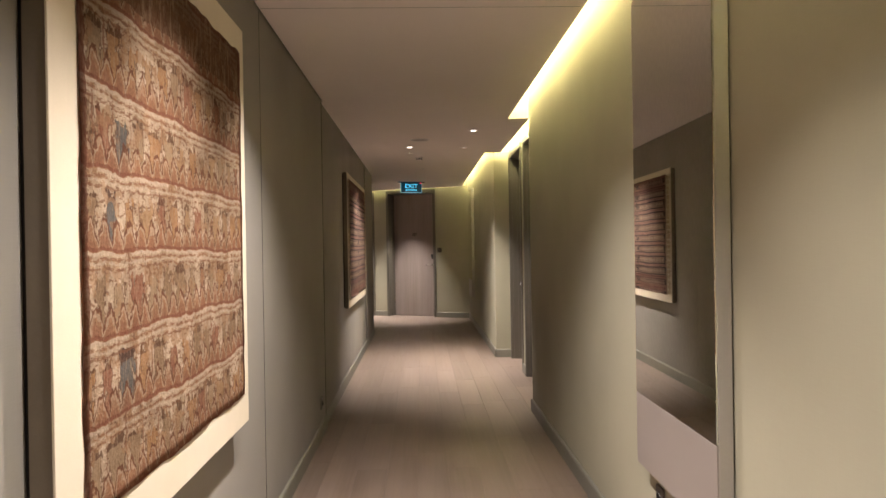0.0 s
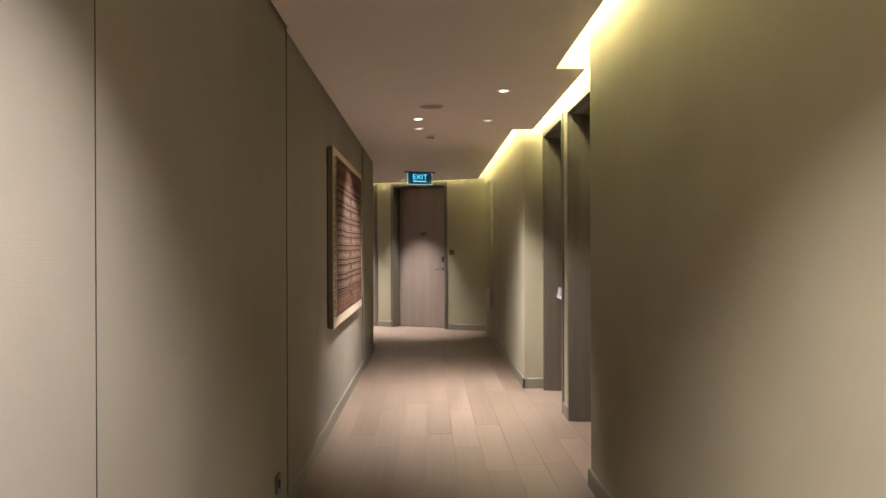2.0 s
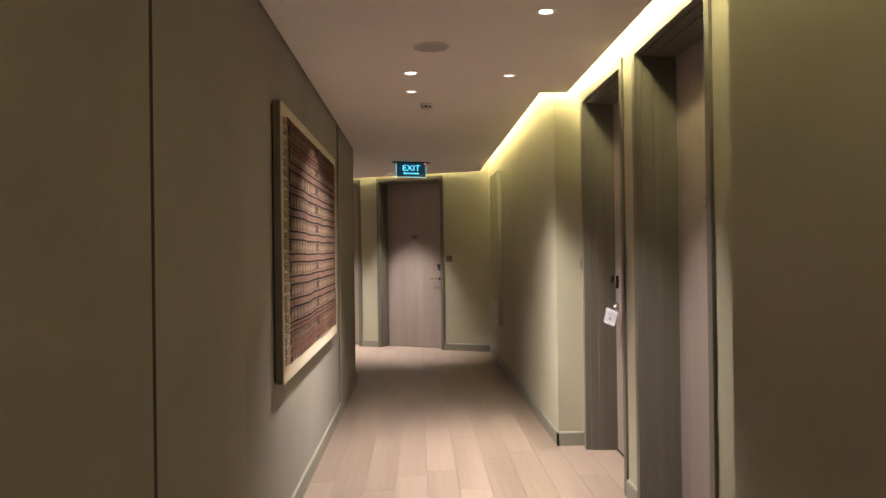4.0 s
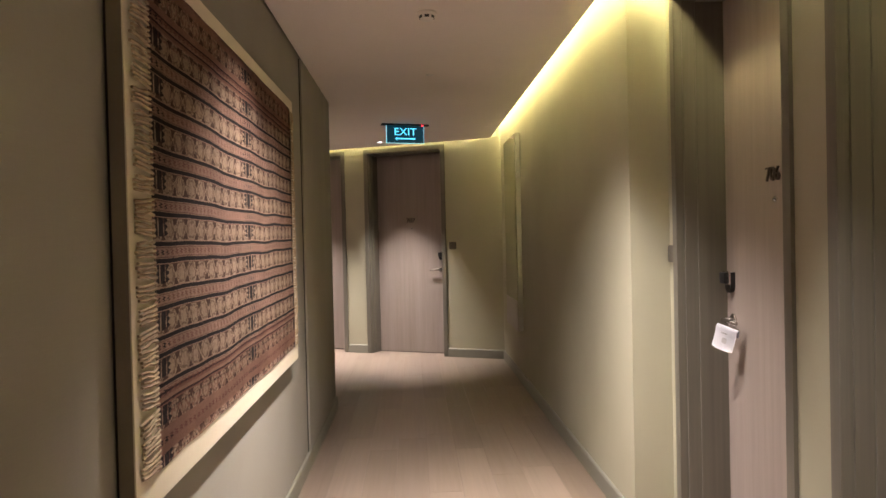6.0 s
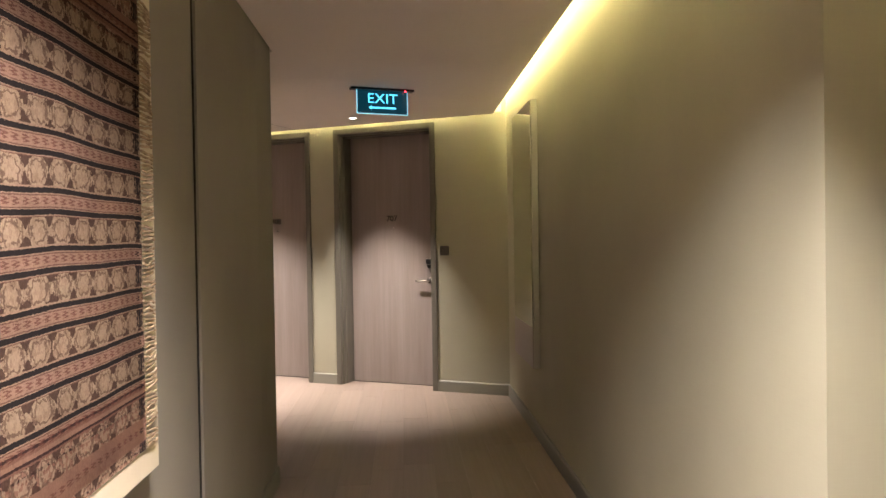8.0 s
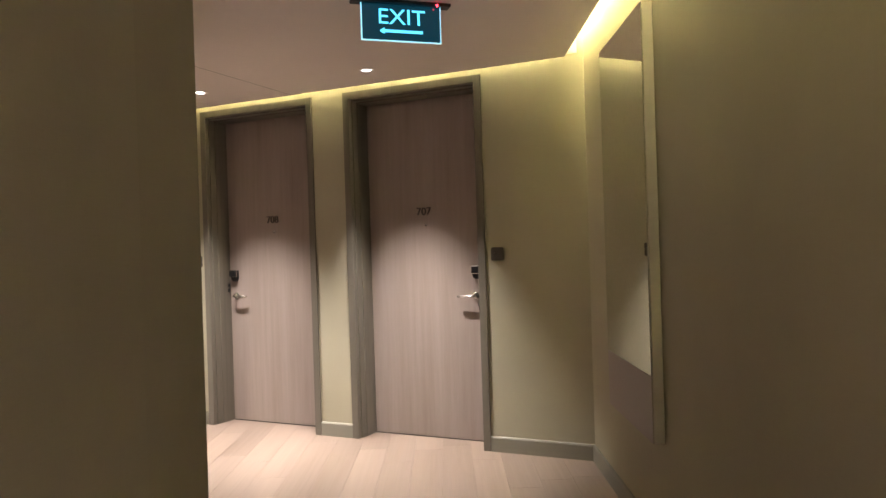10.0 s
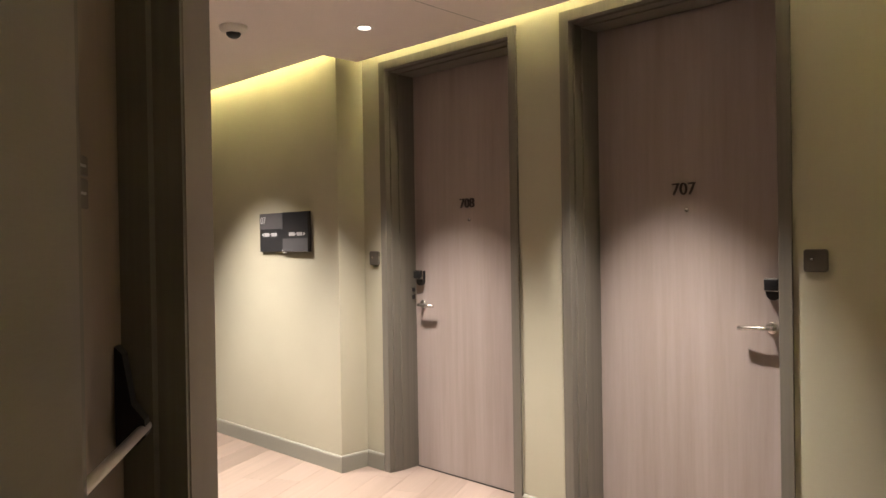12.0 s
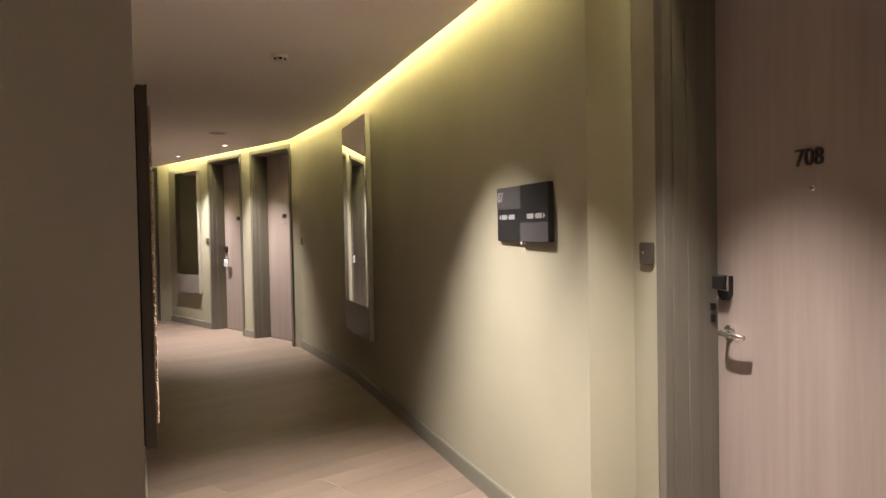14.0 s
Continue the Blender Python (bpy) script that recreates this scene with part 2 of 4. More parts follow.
# darker copy of the frame side, with the shade put into its colour
M_SHADED_EDGE = mottled("shaded_brown_edge", (0.045, 0.035, 0.027), (0.06, 0.047, 0.036), 8.0, 0.6)
M_MIRROR = plain("mirror_silver", (0.86, 0.87, 0.85), 0.02, 1.0)
M_PANEL = mottled("grey_leather_panel", (0.26, 0.225, 0.205), (0.30, 0.26, 0.24), 5.0, 0.5, 160.0, 0.25)
M_PANEL_SIDE = mottled("pale_grey_edge", (0.34, 0.32, 0.285), (0.38, 0.357, 0.32), 5.0, 0.5)
M_WHITE = plain("white_plastic", (0.72, 0.68, 0.65), 0.4)
M_GRILLE = mottled("speaker_cloth", (0.36, 0.33, 0.31), (0.46, 0.42, 0.40), 90.0, 0.8, 500.0, 0.4)
M_LAMP = plain("lamp_glow", (1, 1, 1), 0.5, emit=9.0, emit_color=(1.0, 0.92, 0.88))
M_LAMP_DIM = plain("lamp_glow_dim", (1, 1, 1), 0.5, emit=1.6, emit_color=(1.0, 0.85, 0.74))
M_LED = plain("led_strip_glow", (1, 0.9, 0.6), 0.5, emit=42.0, emit_color=(1.0, 0.89, 0.46))
M_LED_DIM = plain("led_strip_dim", (1, 0.9, 0.6), 0.5, emit=38.0, emit_color=(1.0, 0.89, 0.5))
M_LED_MID = plain("led_strip_yellow", (1, 0.9, 0.6), 0.5, emit=33.0, emit_color=(1.0, 0.87, 0.41))
M_SIGN_DARK = plain("sign_charcoal", (0.022, 0.022, 0.023), 0.45)
M_SIGN_GREY = plain("sign_grey", (0.085, 0.082, 0.085), 0.5)
M_SIGN_INK = plain("sign_light_ink", (0.42, 0.42, 0.43), 0.6)
M_EXIT_PANE = plain("exit_dark_pane", (0.004, 0.012, 0.014), 0.08, emit=0.03, emit_color=(0.05, 0.6, 0.95))
M_EXIT_INK = plain("exit_glow", (0.1, 0.4, 0.5), 0.4, emit=1.25, emit_color=(0.08, 0.52, 0.85))
M_EXIT_EDGE = plain("exit_edge_glow", (0.5, 0.9, 1.0), 0.3, emit=0.85, emit_color=(0.25, 0.66, 0.86))
M_RED = plain("red_indicator", (1, 0.05, 0.05), 0.4, emit=6.0, emit_color=(1.0, 0.03, 0.05))
M_FIRE = veneer("fire_door_laminate", (0.17, 0.135, 0.095), (0.20, 0.16, 0.115), (0.23, 0.185, 0.135), 0.5, 30.0)
M_LENS = plain("peephole_glass", (0.9, 0.9, 0.9), 0.1, 1.0)

# ---------- large structure ----------
def wall(name, p0, p1, side, thick=0.22, z1=CAP, openings=(), mat=None, label=""):
    """An upright wall whose face runs from p0 to p1 and whose body lies on the given side (+1: left of the run).
    openings: (start, end, height) along the run."""
    p0, p1 = Vector((p0[0], p0[1], 0)), Vector((p1[0], p1[1], 0))
    d = (p1 - p0).normalized()
    n = Vector((-d.y, d.x, 0)) * side
    long = (p1 - p0).length
    low, face = -0.05, [(0.0, -0.05)]
    for a, b, h in sorted(openings):
        face += [(a, low), (a, h), (b, h), (b, low)]
    face += [(long, low), (long, z1), (0.0, z1)]
    bm = bmesh.new()
    rows = [[bm.verts.new(p0 + d * s + n * o + Vector((0, 0, z))) for s, z in face] for o in (0.0, thick)]
    k = len(face)
    for i in range(k):
        bm.faces.new((rows[0][i], rows[0][(i + 1) % k], rows[1][(i + 1) % k], rows[1][i]))
    for a, b, c in tessellate_polygon([[Vector((s, z, 0)) for s, z in face]]):
        for row in rows:
            bm.faces.new((row[a], row[b], row[c]))
    return tagged(part(name, bm, mat or M_WALL), label, "wall", kind="structure")


def baseboard(p0, p1, side, height=0.10, depth=0.015, label="olive-grey painted baseboard along the wall"):
    p0, p1 = Vector((p0[0], p0[1], 0)), Vector((p1[0], p1[1], 0))
    d = (p1 - p0).normalized()
    n = -Vector((-d.y, d.x, 0)) * side
    bm = bmesh.new()
    prof = [(0.0, 0.0), (depth, 0.0), (depth, height - 0.012), (depth - 0.003, height - 0.004), (depth - 0.007, height), (0.0, height)]
    rows = [[bm.verts.new(p + n * o + Vector((0, 0, z))) for o, z in prof] for p in (p0, p1)]
    k = len(prof)
    for i in range(k):
        bm.faces.new((rows[0][i], rows[0][(i + 1) % k], rows[1][(i + 1) % k], rows[1][i]))
    bm.faces.new(rows[0])
    bm.faces.new(rows[1][::-1])
    return tagged(part("baseboard", bm, M_BASE), label, "baseboard", kind="structure")


START = -3.2
R0, R1, RX = 4.985, 7.975, 1.74           # the recess of the two doors: its start, end and depth
FAR_D = Vector((-1, 0.05, 0)).normalized()      # the far wall runs this way from its first door
FAR_A = math.degrees(math.atan2(-FAR_D.y, -FAR_D.x))


def at_far(s, n=0.0):
    return Vector((-7.5, 16.75, 0)) + FAR_D * s + Vector((FAR_D.y, -FAR_D.x, 0)) * n


corner = at_end(1.727, 0.012)
corner.x = SEA
sign0, sign_m, sign1 = at_end(-1.5, -0.19), at_end(-6.0, -0.21), Vector((-7.42, 16.746, 0))
end_l = at_end(-1.5, 0.012)
far0, far1 = at_far(-0.08), at_far(4.0)
far2 = far1 + Vector((-0.9, -0.44, 0)) * 2.2
in_b = at_bend(1.336, 0.0)
in_1 = at_end(-7.0, -2.15)
in_2 = Vector((in_1.x - 5.2, in_1.y + 0.1, 0))
bend0 = Vector((LEFT, BEND.y - (LEFT - BEND.x) / -BW.x * BW.y, 0))

wall("wall_right_near", (SEA, START), (SEA, R0), -1, label="beige cloth-covered wall lit from a ceiling cove")
wall("wall_recess", (RX, R0 - 0.2), (RX, R1 + 0.2), -1, thick=0.30,
     openings=((5.575 - R0 + 0.2, 6.625 - R0 + 0.2, 2.45), (6.842 - R0 + 0.2, 7.888 - R0 + 0.2, 2.45)), label="beige wall of a shallow recess with two doors")
wall("wall_right_far", (SEA, R1), (SEA, corner.y + 0.3), -1, thick=0.30, label="beige cloth-covered wall with a tall mirror")
e0, e1 = at_end(-1.72, 0.012), at_end(2.0, 0.012)
eo = 1.72
wall("wall_end", e0, e1, 1, thick=0.30, openings=((eo - 1.331 + 0.005, eo - 0.268 - 0.005, 2.45), (eo + 0.005, eo + 1.052, 2.45)), label="pale beige slanting wall with two doors")
wall("wall_sign", sign_m, sign0, 1, thick=0.30, label="beige wall with a direction sign and a mirror")
wall("wall_sign_far", sign1, sign_m, 1, thick=0.30, label="beige wall towards the distant doors")
dA, dB = 0.6285, 1.9535
wall("wall_far", far1, far0 - FAR_D * 0.3, 1, thick=0.30,
     openings=((4.0 - dB - 0.523, 4.0 - dB + 0.523, 2.45), (4.0 - dA - 0.523, 4.0 - dA + 0.523, 2.45)), label="distant beige wall with two doors")
wall("wall_far_end", far2, far1, 1, thick=0.30, label="distant beige wall past the bend")
wall("wall_left_near", (NEAR_LEFT, START), (NEAR_LEFT, STEP), 1, thick=0.24, mat=M_LEFT, label="grey-brown cloth-panelled wall with a figured textile")
wall("wall_left", (LEFT, STEP), (LEFT, bend0.y), 1, mat=M_LEFT, label="grey-brown cloth-panelled wall")
wall("wall_slanting", bend0, in_b, 1, thick=0.32, mat=M_LEFT, openings=(((BEND - bend0).length - 0.055, (BEND - bend0).length + 0.848, 2.30),), label="grey-brown slanting wall round a fire door")
wall("wall_inner", in_b, in_1, 1, thick=0.22, mat=M_LEFT, label="grey-brown inner wall of the bending corridor")
wall("wall_inner_far", in_1, in_2, 1, thick=0.22, mat=M_LEFT, label="grey-brown inner wall past the bend")
wall("wall_back", (SEA + 0.2, START), (LEFT - 0.2, START), -1, label="beige wall that closes the corridor behind")
wall("wall_far_close", in_2 + Vector((0, -0.3, 0)), far2 + Vector((0, 0.4, 0)), 1, label="plain wall that closes the far corridor")

for p, q in (((SEA, START), (SEA, R0 + 0.015)), ((SEA, R1 - 0.015), (SEA, corner.y))):
    baseboard(p, q, -1)
baseboard((SEA - 0.015, R0), (RX, R0), -1)
baseboard((RX, R0), (RX, 5.575), -1)
baseboard((RX, 6.6305), (RX, 6.8345), -1)
baseboard((RX, R1), (SEA - 0.015, R1), -1)
baseboard(at_end(1.06, 0.012), at_end(1.74, 0.012), 1)
baseboard(at_end(-0.266, 0.012), at_end(0.0, 0.012), 1)
baseboard(at_end(-1.5, 0.012), at_end(-1.333, 0.012), 1)
baseboard(at_end(-1.5, -0.205), at_end(-1.5, 0.012), 1)
baseboard(sign_m, at_end(-1.485, -0.19), 1)
baseboard(sign1, sign_m, 1)
baseboard(at_far(dB - 0.53), at_far(dA + 0.53), 1)
baseboard(far1, at_far(dB + 0.53), 1)
baseboard((NEAR_LEFT, START), (NEAR_LEFT, STEP), 1, label="pale grey baseboard below cloth panels")
baseboard((LEFT, STEP), (LEFT, bend0.y), 1, label="pale grey baseboard below cloth panels")
baseboard(bend0, at_bend(-0.055, 0), 1)
baseboard(at_bend(0.848, 0), in_b, 1)
baseboard(in_b, in_1, 1)
baseboard(in_1, in_2, 1)

# ceiling, with its open edge along the cove
t_hit = (1.44 - END.x - EN.x * -0.05) / EU.x
outline = [(LEFT + 0.014, STEP), (NEAR_LEFT + 0.014, STEP), (NEAR_LEFT + 0.014, START - 0.1), (1.44, START - 0.1), (1.44, 5.44), (1.63, 5.44), (1.63, R1 - 0.10), (1.44, R1 - 0.10),
           at_end(t_hit, -0.05)[:2], at_end(-1.47, -0.05)[:2], at_end(-1.47, -0.30)[:2], at_end(-6.0, -0.32)[:2],
           (sign1.x - 0.01, sign1.y - 0.12), at_far(4.0, -0.12)[:2], (far2.x, far2.y - 0.12), (in_2.x - 0.1, in_2.y - 0.1), (in_1.x, in_1.y - 0.1),
           at_bend(1.40, -0.12)[:2], at_bend(0.05, -0.10)[:2], (LEFT + 0.014, bend0.y)]
tagged(part("ceiling", prism(outline, TOP, TOP + 0.012), M_CEIL), "plain pinkish-white painted ceiling with an open cove edge", "ceiling", kind="structure")
# unseen dark upstands, added to block the cove light so the gap stays dark
for face, y0, y1 in ((NEAR_LEFT, START - 0.1, STEP - 0.001), (LEFT, STEP, bend0.y)):
    tagged(part("gap_light_block", box(face + 0.014, y0, TOP + 0.012, face + 0.03, y1, CAP), M_GAP), "dark unseen upstand added to keep cove light out of the shadow gap", "trim", kind="structure")
tagged(part("ceiling_slab", prism([(-13.8, START - 0.4), (2.4, START - 0.4), (2.4, 17.6), (-13.8, 17.6)], CAP, CAP + 0.2), M_CAVITY), "white slab over the ceiling void", "ceiling", kind="structure")
tagged(part("floor_bed", prism([(-13.8, START - 0.4), (2.4, START - 0.4), (2.4, 17.6), (-13.8, 17.6)], -0.25, -0.006), M_JOINT), "dark bed under the floor planks", "floor", kind="structure")
tagged(part("cove_upstand", box(1.44, 5.444, TOP + 0.0125, 1.74, 5.458, CAP - 0.001), M_CAVITY), "white upstand where the cove steps back", "trim", kind="structure")
# fine joints in the ceiling board
for a, b in (((NEAR_LEFT + 0.02, 2.335), (1.43, 2.335)), ((-1.00, 12.44), (-0.40, 13.83))):
    a, b = Vector((*a, 0)), Vector((*b, 0))
    d = (b - a).normalized()
    n = Vector((-d.y, d.x, 0)) * 0.002
    tagged(part("ceiling_joint", prism([a - n, b - n, b + n, a + n], TOP - 0.0006, TOP + 0.002), M_BASE), "fine joint line in the ceiling board", "trim", kind="structure")

# light strips that lie hidden on the ceiling's edge and shine on the walls
def led_strip(p0, p1, side, z0=2.67, z1=2.73, mat=None):
    p0, p1 = Vector((*p0[:2], 0)), Vector((*p1[:2], 0))
    d = (p1 - p0).normalized()
    n = Vector((-d.y, d.x, 0)) * side * 0.006
    ob = thing("cove_light_strip", Matrix.Translation((p0 + p1) / 2 + Vector((0, 0, z0))), "warm yellow light strip hidden in the ceiling cove", "light strip", "cove lights")
    c = (p0 + p1) / 2
    part("diffuser", prism([p0 - c, p1 - c, p1 - c + n, p0 - c + n], 0, z1 - z0), mat or M_LED, ob)
    part("rail", prism([p0 - c + n * 1.2, p1 - c + n * 1.2, p1 - c + n * 2.2, p0 - c + n * 2.2], 2.492 - z0, z1 - z0 + 0.004), M_WHITE, ob)
    return ob


led_strip((1.425, START + 0.05), (1.425, 5.42), 1)
led_strip((1.733, R1 - 0.055), (1.45, R1 - 0.055), 1, 2.55, 2.74)
led_strip((1.615, 5.47), (1.615, R1 - 0.14), 1, 2.56, 2.62)
led_strip((1.425, R1 + 0.01), (1.425, at_end(t_hit, -0.05).y - 0.06), 1, mat=M_LED_MID)
led_strip(at_end(t_hit + 0.08, -0.051), at_end(-1.44, -0.051), 1, mat=M_LED_DIM)
led_strip(at_end(-1.5, -0.316), at_end(-5.98, -0.336), 1, mat=M_LED_MID)
led_strip(at_end(-6.02, -0.338), (sign1.x, sign1.y - 0.138), 1, mat=M_LED_MID)
led_strip(at_far(0.03, -0.136), at_far(4.0, -0.136), 1)

# wide hidden doors of the left wall, a little proud of the cloth, each with dark gaps at its sides
def shaft_door(y0, y1):
    ob = thing("shaft_door", pose(LEFT, (y0 + y1) / 2, 0, 0, 0, 90), "flush cloth-covered shaft door in the panelled wall", "door", "shaft doors", kind="structure")
    w = (y1 - y0) / 2
    part("panel", box(-w + 0.012, -0.014, 0.102, w - 0.004, -0.001, TOP + 0.001, 0.003), M_LEFT, ob)
    part("gap_strip", box(-w - 0.004, -0.004, 0.102, -w + 0.011, -0.0005, TOP - 0.004), M_GAP, ob, "dark vertical gap")
    return ob


shaft_door(4.60, 5.60)
shaft_door(9.13, 10.25)
tagged(part("panel_seam", box(NEAR_LEFT - 0.002, 2.383, 0.102, NEAR_LEFT + 0.0012, 2.3865, TOP), M_GAP), "thin dark seam between cloth wall panels", "trim", kind="structure")

tagged(part("panel_gap", box(NEAR_LEFT - 0.02, 4.574, 0.102, NEAR_LEFT + 0.0015, 4.5935, TOP), M_GAP), "dark upright gap at the end of the cloth panels", "trim", kind="structure")

# ---------- doors ----------
def extrude_profile(prof, a, b, axis):
    """Extrude a closed outline of (p, q): axis 'z': p is x and q is y, from height a to b; axis 'x': p is z and q is y, from a to b."""
    bm = bmesh.new()
    rows = []
    for s in (a, b):
        rows.append([bm.verts.new((p, q, s) if axis == "z" else (s, q, p)) for p, q in prof])
    k = len(prof)
    for i in range(k):
        bm.faces.new((rows[0][i], rows[0][(i + 1) % k], rows[1][(i + 1) % k], rows[1][i]))
    caps = [bm.faces.new(rows[0]), bm.faces.new(rows[1][::-1])]
    bmesh.ops.triangulate(bm, faces=caps)
    return bm


DW, DH, SET = 1.057, 2.457, 0.20        # a door's frame: width, height, setback of its leaf


def slab(outline, y0, y1):
    """An upright slab on an outline of (x, z), from y0 to y1."""
    bm = bmesh.new()
    rows = [[bm.verts.new((x, y, z)) for x, z in outline] for y in (y0, y1)]
    k = len(outline)
    for i in range(k):
        bm.faces.new((rows[0][i], rows[0][(i + 1) % k], rows[1][(i + 1) % k], rows[1][i]))
    bmesh.ops.triangulate(bm, faces=[bm.faces.new(rows[0]), bm.faces.new(rows[1][::-1])])
    return bm


def guest_door(name, m, number, hand, label, keepers=False):
    """A guest-room door: local x to the right along the wall, y into it. hand: +1 has the handle at the right."""
    ob = thing(name, m, label, "door", "guest-room doors", kind="structure")
    h = DW / 2
    for s in (-1, 1):
        prof = [(s * h, -0.014), (s * (h - 0.048), -0.014), (s * (h - 0.05), -0.012), (s * (h - 0.05), 0.022), (s * (h - 0.060), 0.022),
                (s * (h - 0.060), 0.078), (s * (h - 0.068), 0.078), (s * (h - 0.068), SET + 0.05), (s * (h - 0.012), SET + 0.05), (s * (h - 0.012), 0.0), (s * h, 0.0)]
        part("jamb", extrude_profile(prof, 0.0, DH, "z"), M_FRAME, ob)
    prof = [(DH, -0.0135), (DH - 0.048, -0.0135), (DH - 0.05, -0.0115), (DH - 0.05, 0.0225), (DH - 0.0602, 0.0225), (DH - 0.0602, 0.0785),
            (DH - 0.0682, 0.0785), (DH - 0.0682, SET + 0.05), (DH - 0.012, SET + 0.05), (DH - 0.012, 0.0), (DH, 0.0)]
    part("head", extrude_profile(prof, -h + 0.0495, h - 0.0495, "x"), M_FRAME, ob)
    leaf = part("leaf", box(-h + 0.071, SET, 0.006, h - 0.071, SET + 0.044, DH - 0.071, 0.0015, 1), M_LEAF, ob, "taupe wood-veneer leaf")
    part("threshold", box(-h + 0.07, SET - 0.004, -0.004, h - 0.07, SET + 0.05, 0.004), M_GAP, ob, "dark gap under the leaf")
    e = hand * (h - 0.148) - 0.010                      # the line of the handle
    lever = part("lever", tube([(e, SET - 0.006, 1.0), (e, SET - 0.04, 1.0), (e - hand * 0.006, SET - 0.05, 1.0), (e - hand * 0.03, SET - 0.054, 1.0),
                                (e - hand * 0.08, SET - 0.052, 0.998), (e - hand * 0.125, SET - 0.047, 0.996)], 0.0095, 10), M_CHROME, ob, "satin chrome lever handle", True)
    part("rose", lathe([(0, 0.0), (0.026, 0.0), (0.026, 0.006), (0.022, 0.009), (0, 0.009)], 20, None, Matrix.Translation((e, SET, 1.0)) @ Matrix.Rotation(radians(90), 4, "X")), M_CHROME, lever, "round chrome rose", True)
    cx = e + hand * 0.012
    shield = [(cx - 0.031, 1.204), (cx + 0.031, 1.204), (cx + 0.031, 1.148)]
    shield += [(cx + 0.031 * math.cos(radians(a)), 1.146 - 0.031 * math.sin(radians(a))) for a in range(15, 180, 15)] + [(cx - 0.031, 1.148)]
    lock = part("card_reader", slab(shield, SET - 0.020, SET), M_BLACK, ob, "black card reader with a rounded foot")
    part("chrome_trim", box(cx - 0.0325, SET - 0.030, 1.1515, cx + 0.0325, SET - 0.0205, 1.2085, 0.002, 2), M_CHROME, lock, "chrome edge round the reader")
    part("reader_nose", box(cx - 0.029, SET - 0.046, 1.1555, cx + 0.029, SET - 0.0302, 1.2045, 0.005, 3), M_BLACK, lock, "", True)
    if keepers:
        for z0, z1 in ((1.03, 1.058), (1.075, 1.10)):
            part("strike_plate", box(hand * (h - 0.071) - 0.004, SET - 0.03, z0, hand * (h - 0.071) + 0.004, SET - 0.012, z1), M_BLACK, ob, "dark latch keeper")
    part("peephole", lathe([(0, 0.008), (0.007, 0.008), (0.011, 0.004), (0.011, 0.0), (0, 0.0)], 14, None, Matrix.Translation((0, SET, 1.50)) @ Matrix.Rotation(radians(90), 4, "X")), M_LENS, ob, "small chrome peephole", True)
    letters(number, 0.054, 0.008, ob, M_NUMERAL, Matrix.Translation((-0.014, SET - 0.004, 1.594)), "room_number", "dark raised room number")
    return ob


ROT = lambda p, a: pose(p[0], p[1], 0, 0, 0, a)
guest_door("door_1", ROT((RX, 6.10), -90), "705", 1, "closed taupe wooden guest-room door numbered 705")
d706 = guest_door("door_2", ROT((RX, 7.365), -90), "706", -1, "closed taupe wooden door 706 with a card on its lever")
guest_door("door_3", ROT(at_end(0.5285, 0.012), -25.3), "707", 1, "closed taupe wooden guest-room door numbered 707")
guest_door("door_4", ROT(at_end(-0.7995, 0.012), -25.3), "708", -1, "closed taupe wooden guest-room door numbered 708", True)
guest_door("door_5", ROT(at_far(dA), FAR_A), "709", 1, "distant closed taupe wooden guest-room door in shade")
guest_door("door_6", ROT(at_far(dB), FAR_A), "710", -1, "distant closed taupe wooden door with a white card")
fe = (far1 - far2).normalized()
fm = far1 - fe * 0.75
guest_door("door_7", pose(fm.x, fm.y, 0, 0, 0, math.degrees(math.atan2(fe.y, fe.x))), "711", 1, "most distant taupe wooden door past the bend")


def door_card(m):
    """A white card folded over a door's lever: a bowed front, the fold and a short flap behind."""
    ob = thing("door_card", m, "white do-not-disturb card hanging on a door lever", "door card", "door cards")
    bm = bmesh.new()
    rows = []
    for z, y in ((-0.047, -0.012), (-0.02, -0.010), (0.02, -0.008), (0.045, -0.009), (0.053, -0.004), (0.055, 0.004), (0.050, 0.010), (0.020, 0.012)):
        rows.append([bm.verts.new((x, y + 1.6 * x * x * (1 if z < 0.04 else 0.2), z + (0.006 * (abs(x) / 0.050) ** 8 if z < -0.045 else 0.0))) for x in (-0.050, -0.046, -0.027, 0.0, 0.027, 0.046, 0.050)])
    for a, b in zip(rows, rows[1:]):
        for i in range(6):
            bm.faces.new((a[i], a[i + 1], b[i + 1], b[i]))
    bmesh.ops.solidify(bm, geom=bm.faces[:], thickness=0.0012)
    part("card", bm, M_CARD, ob, "", True)
    part("print_mark", plate(0.022, 0.024, 0.005, 0.0008, -0.0118, 0.004, -0.004, None, 0.0002), M_CARD_PRINT, ob, "pale grey print")
    part("print_line", plate(0.030, 0.005, 0.002, 0.0006, -0.0106, -0.004, 0.026, None, 0.0002), M_CARD_PRINT, ob, "pale grey line of print")
    return ob


h0 = DW / 2 - 0.148
door_card(ROT((RX, 7.365), -90) @ pose(-h0 + 0.063, SET - 0.072, 0.926, 0, 15, 34))
door_card(ROT(at_far(dB), FAR_A) @ pose(-h0 + 0.06, SET - 0.056, 0.958, 0, 4, 8))


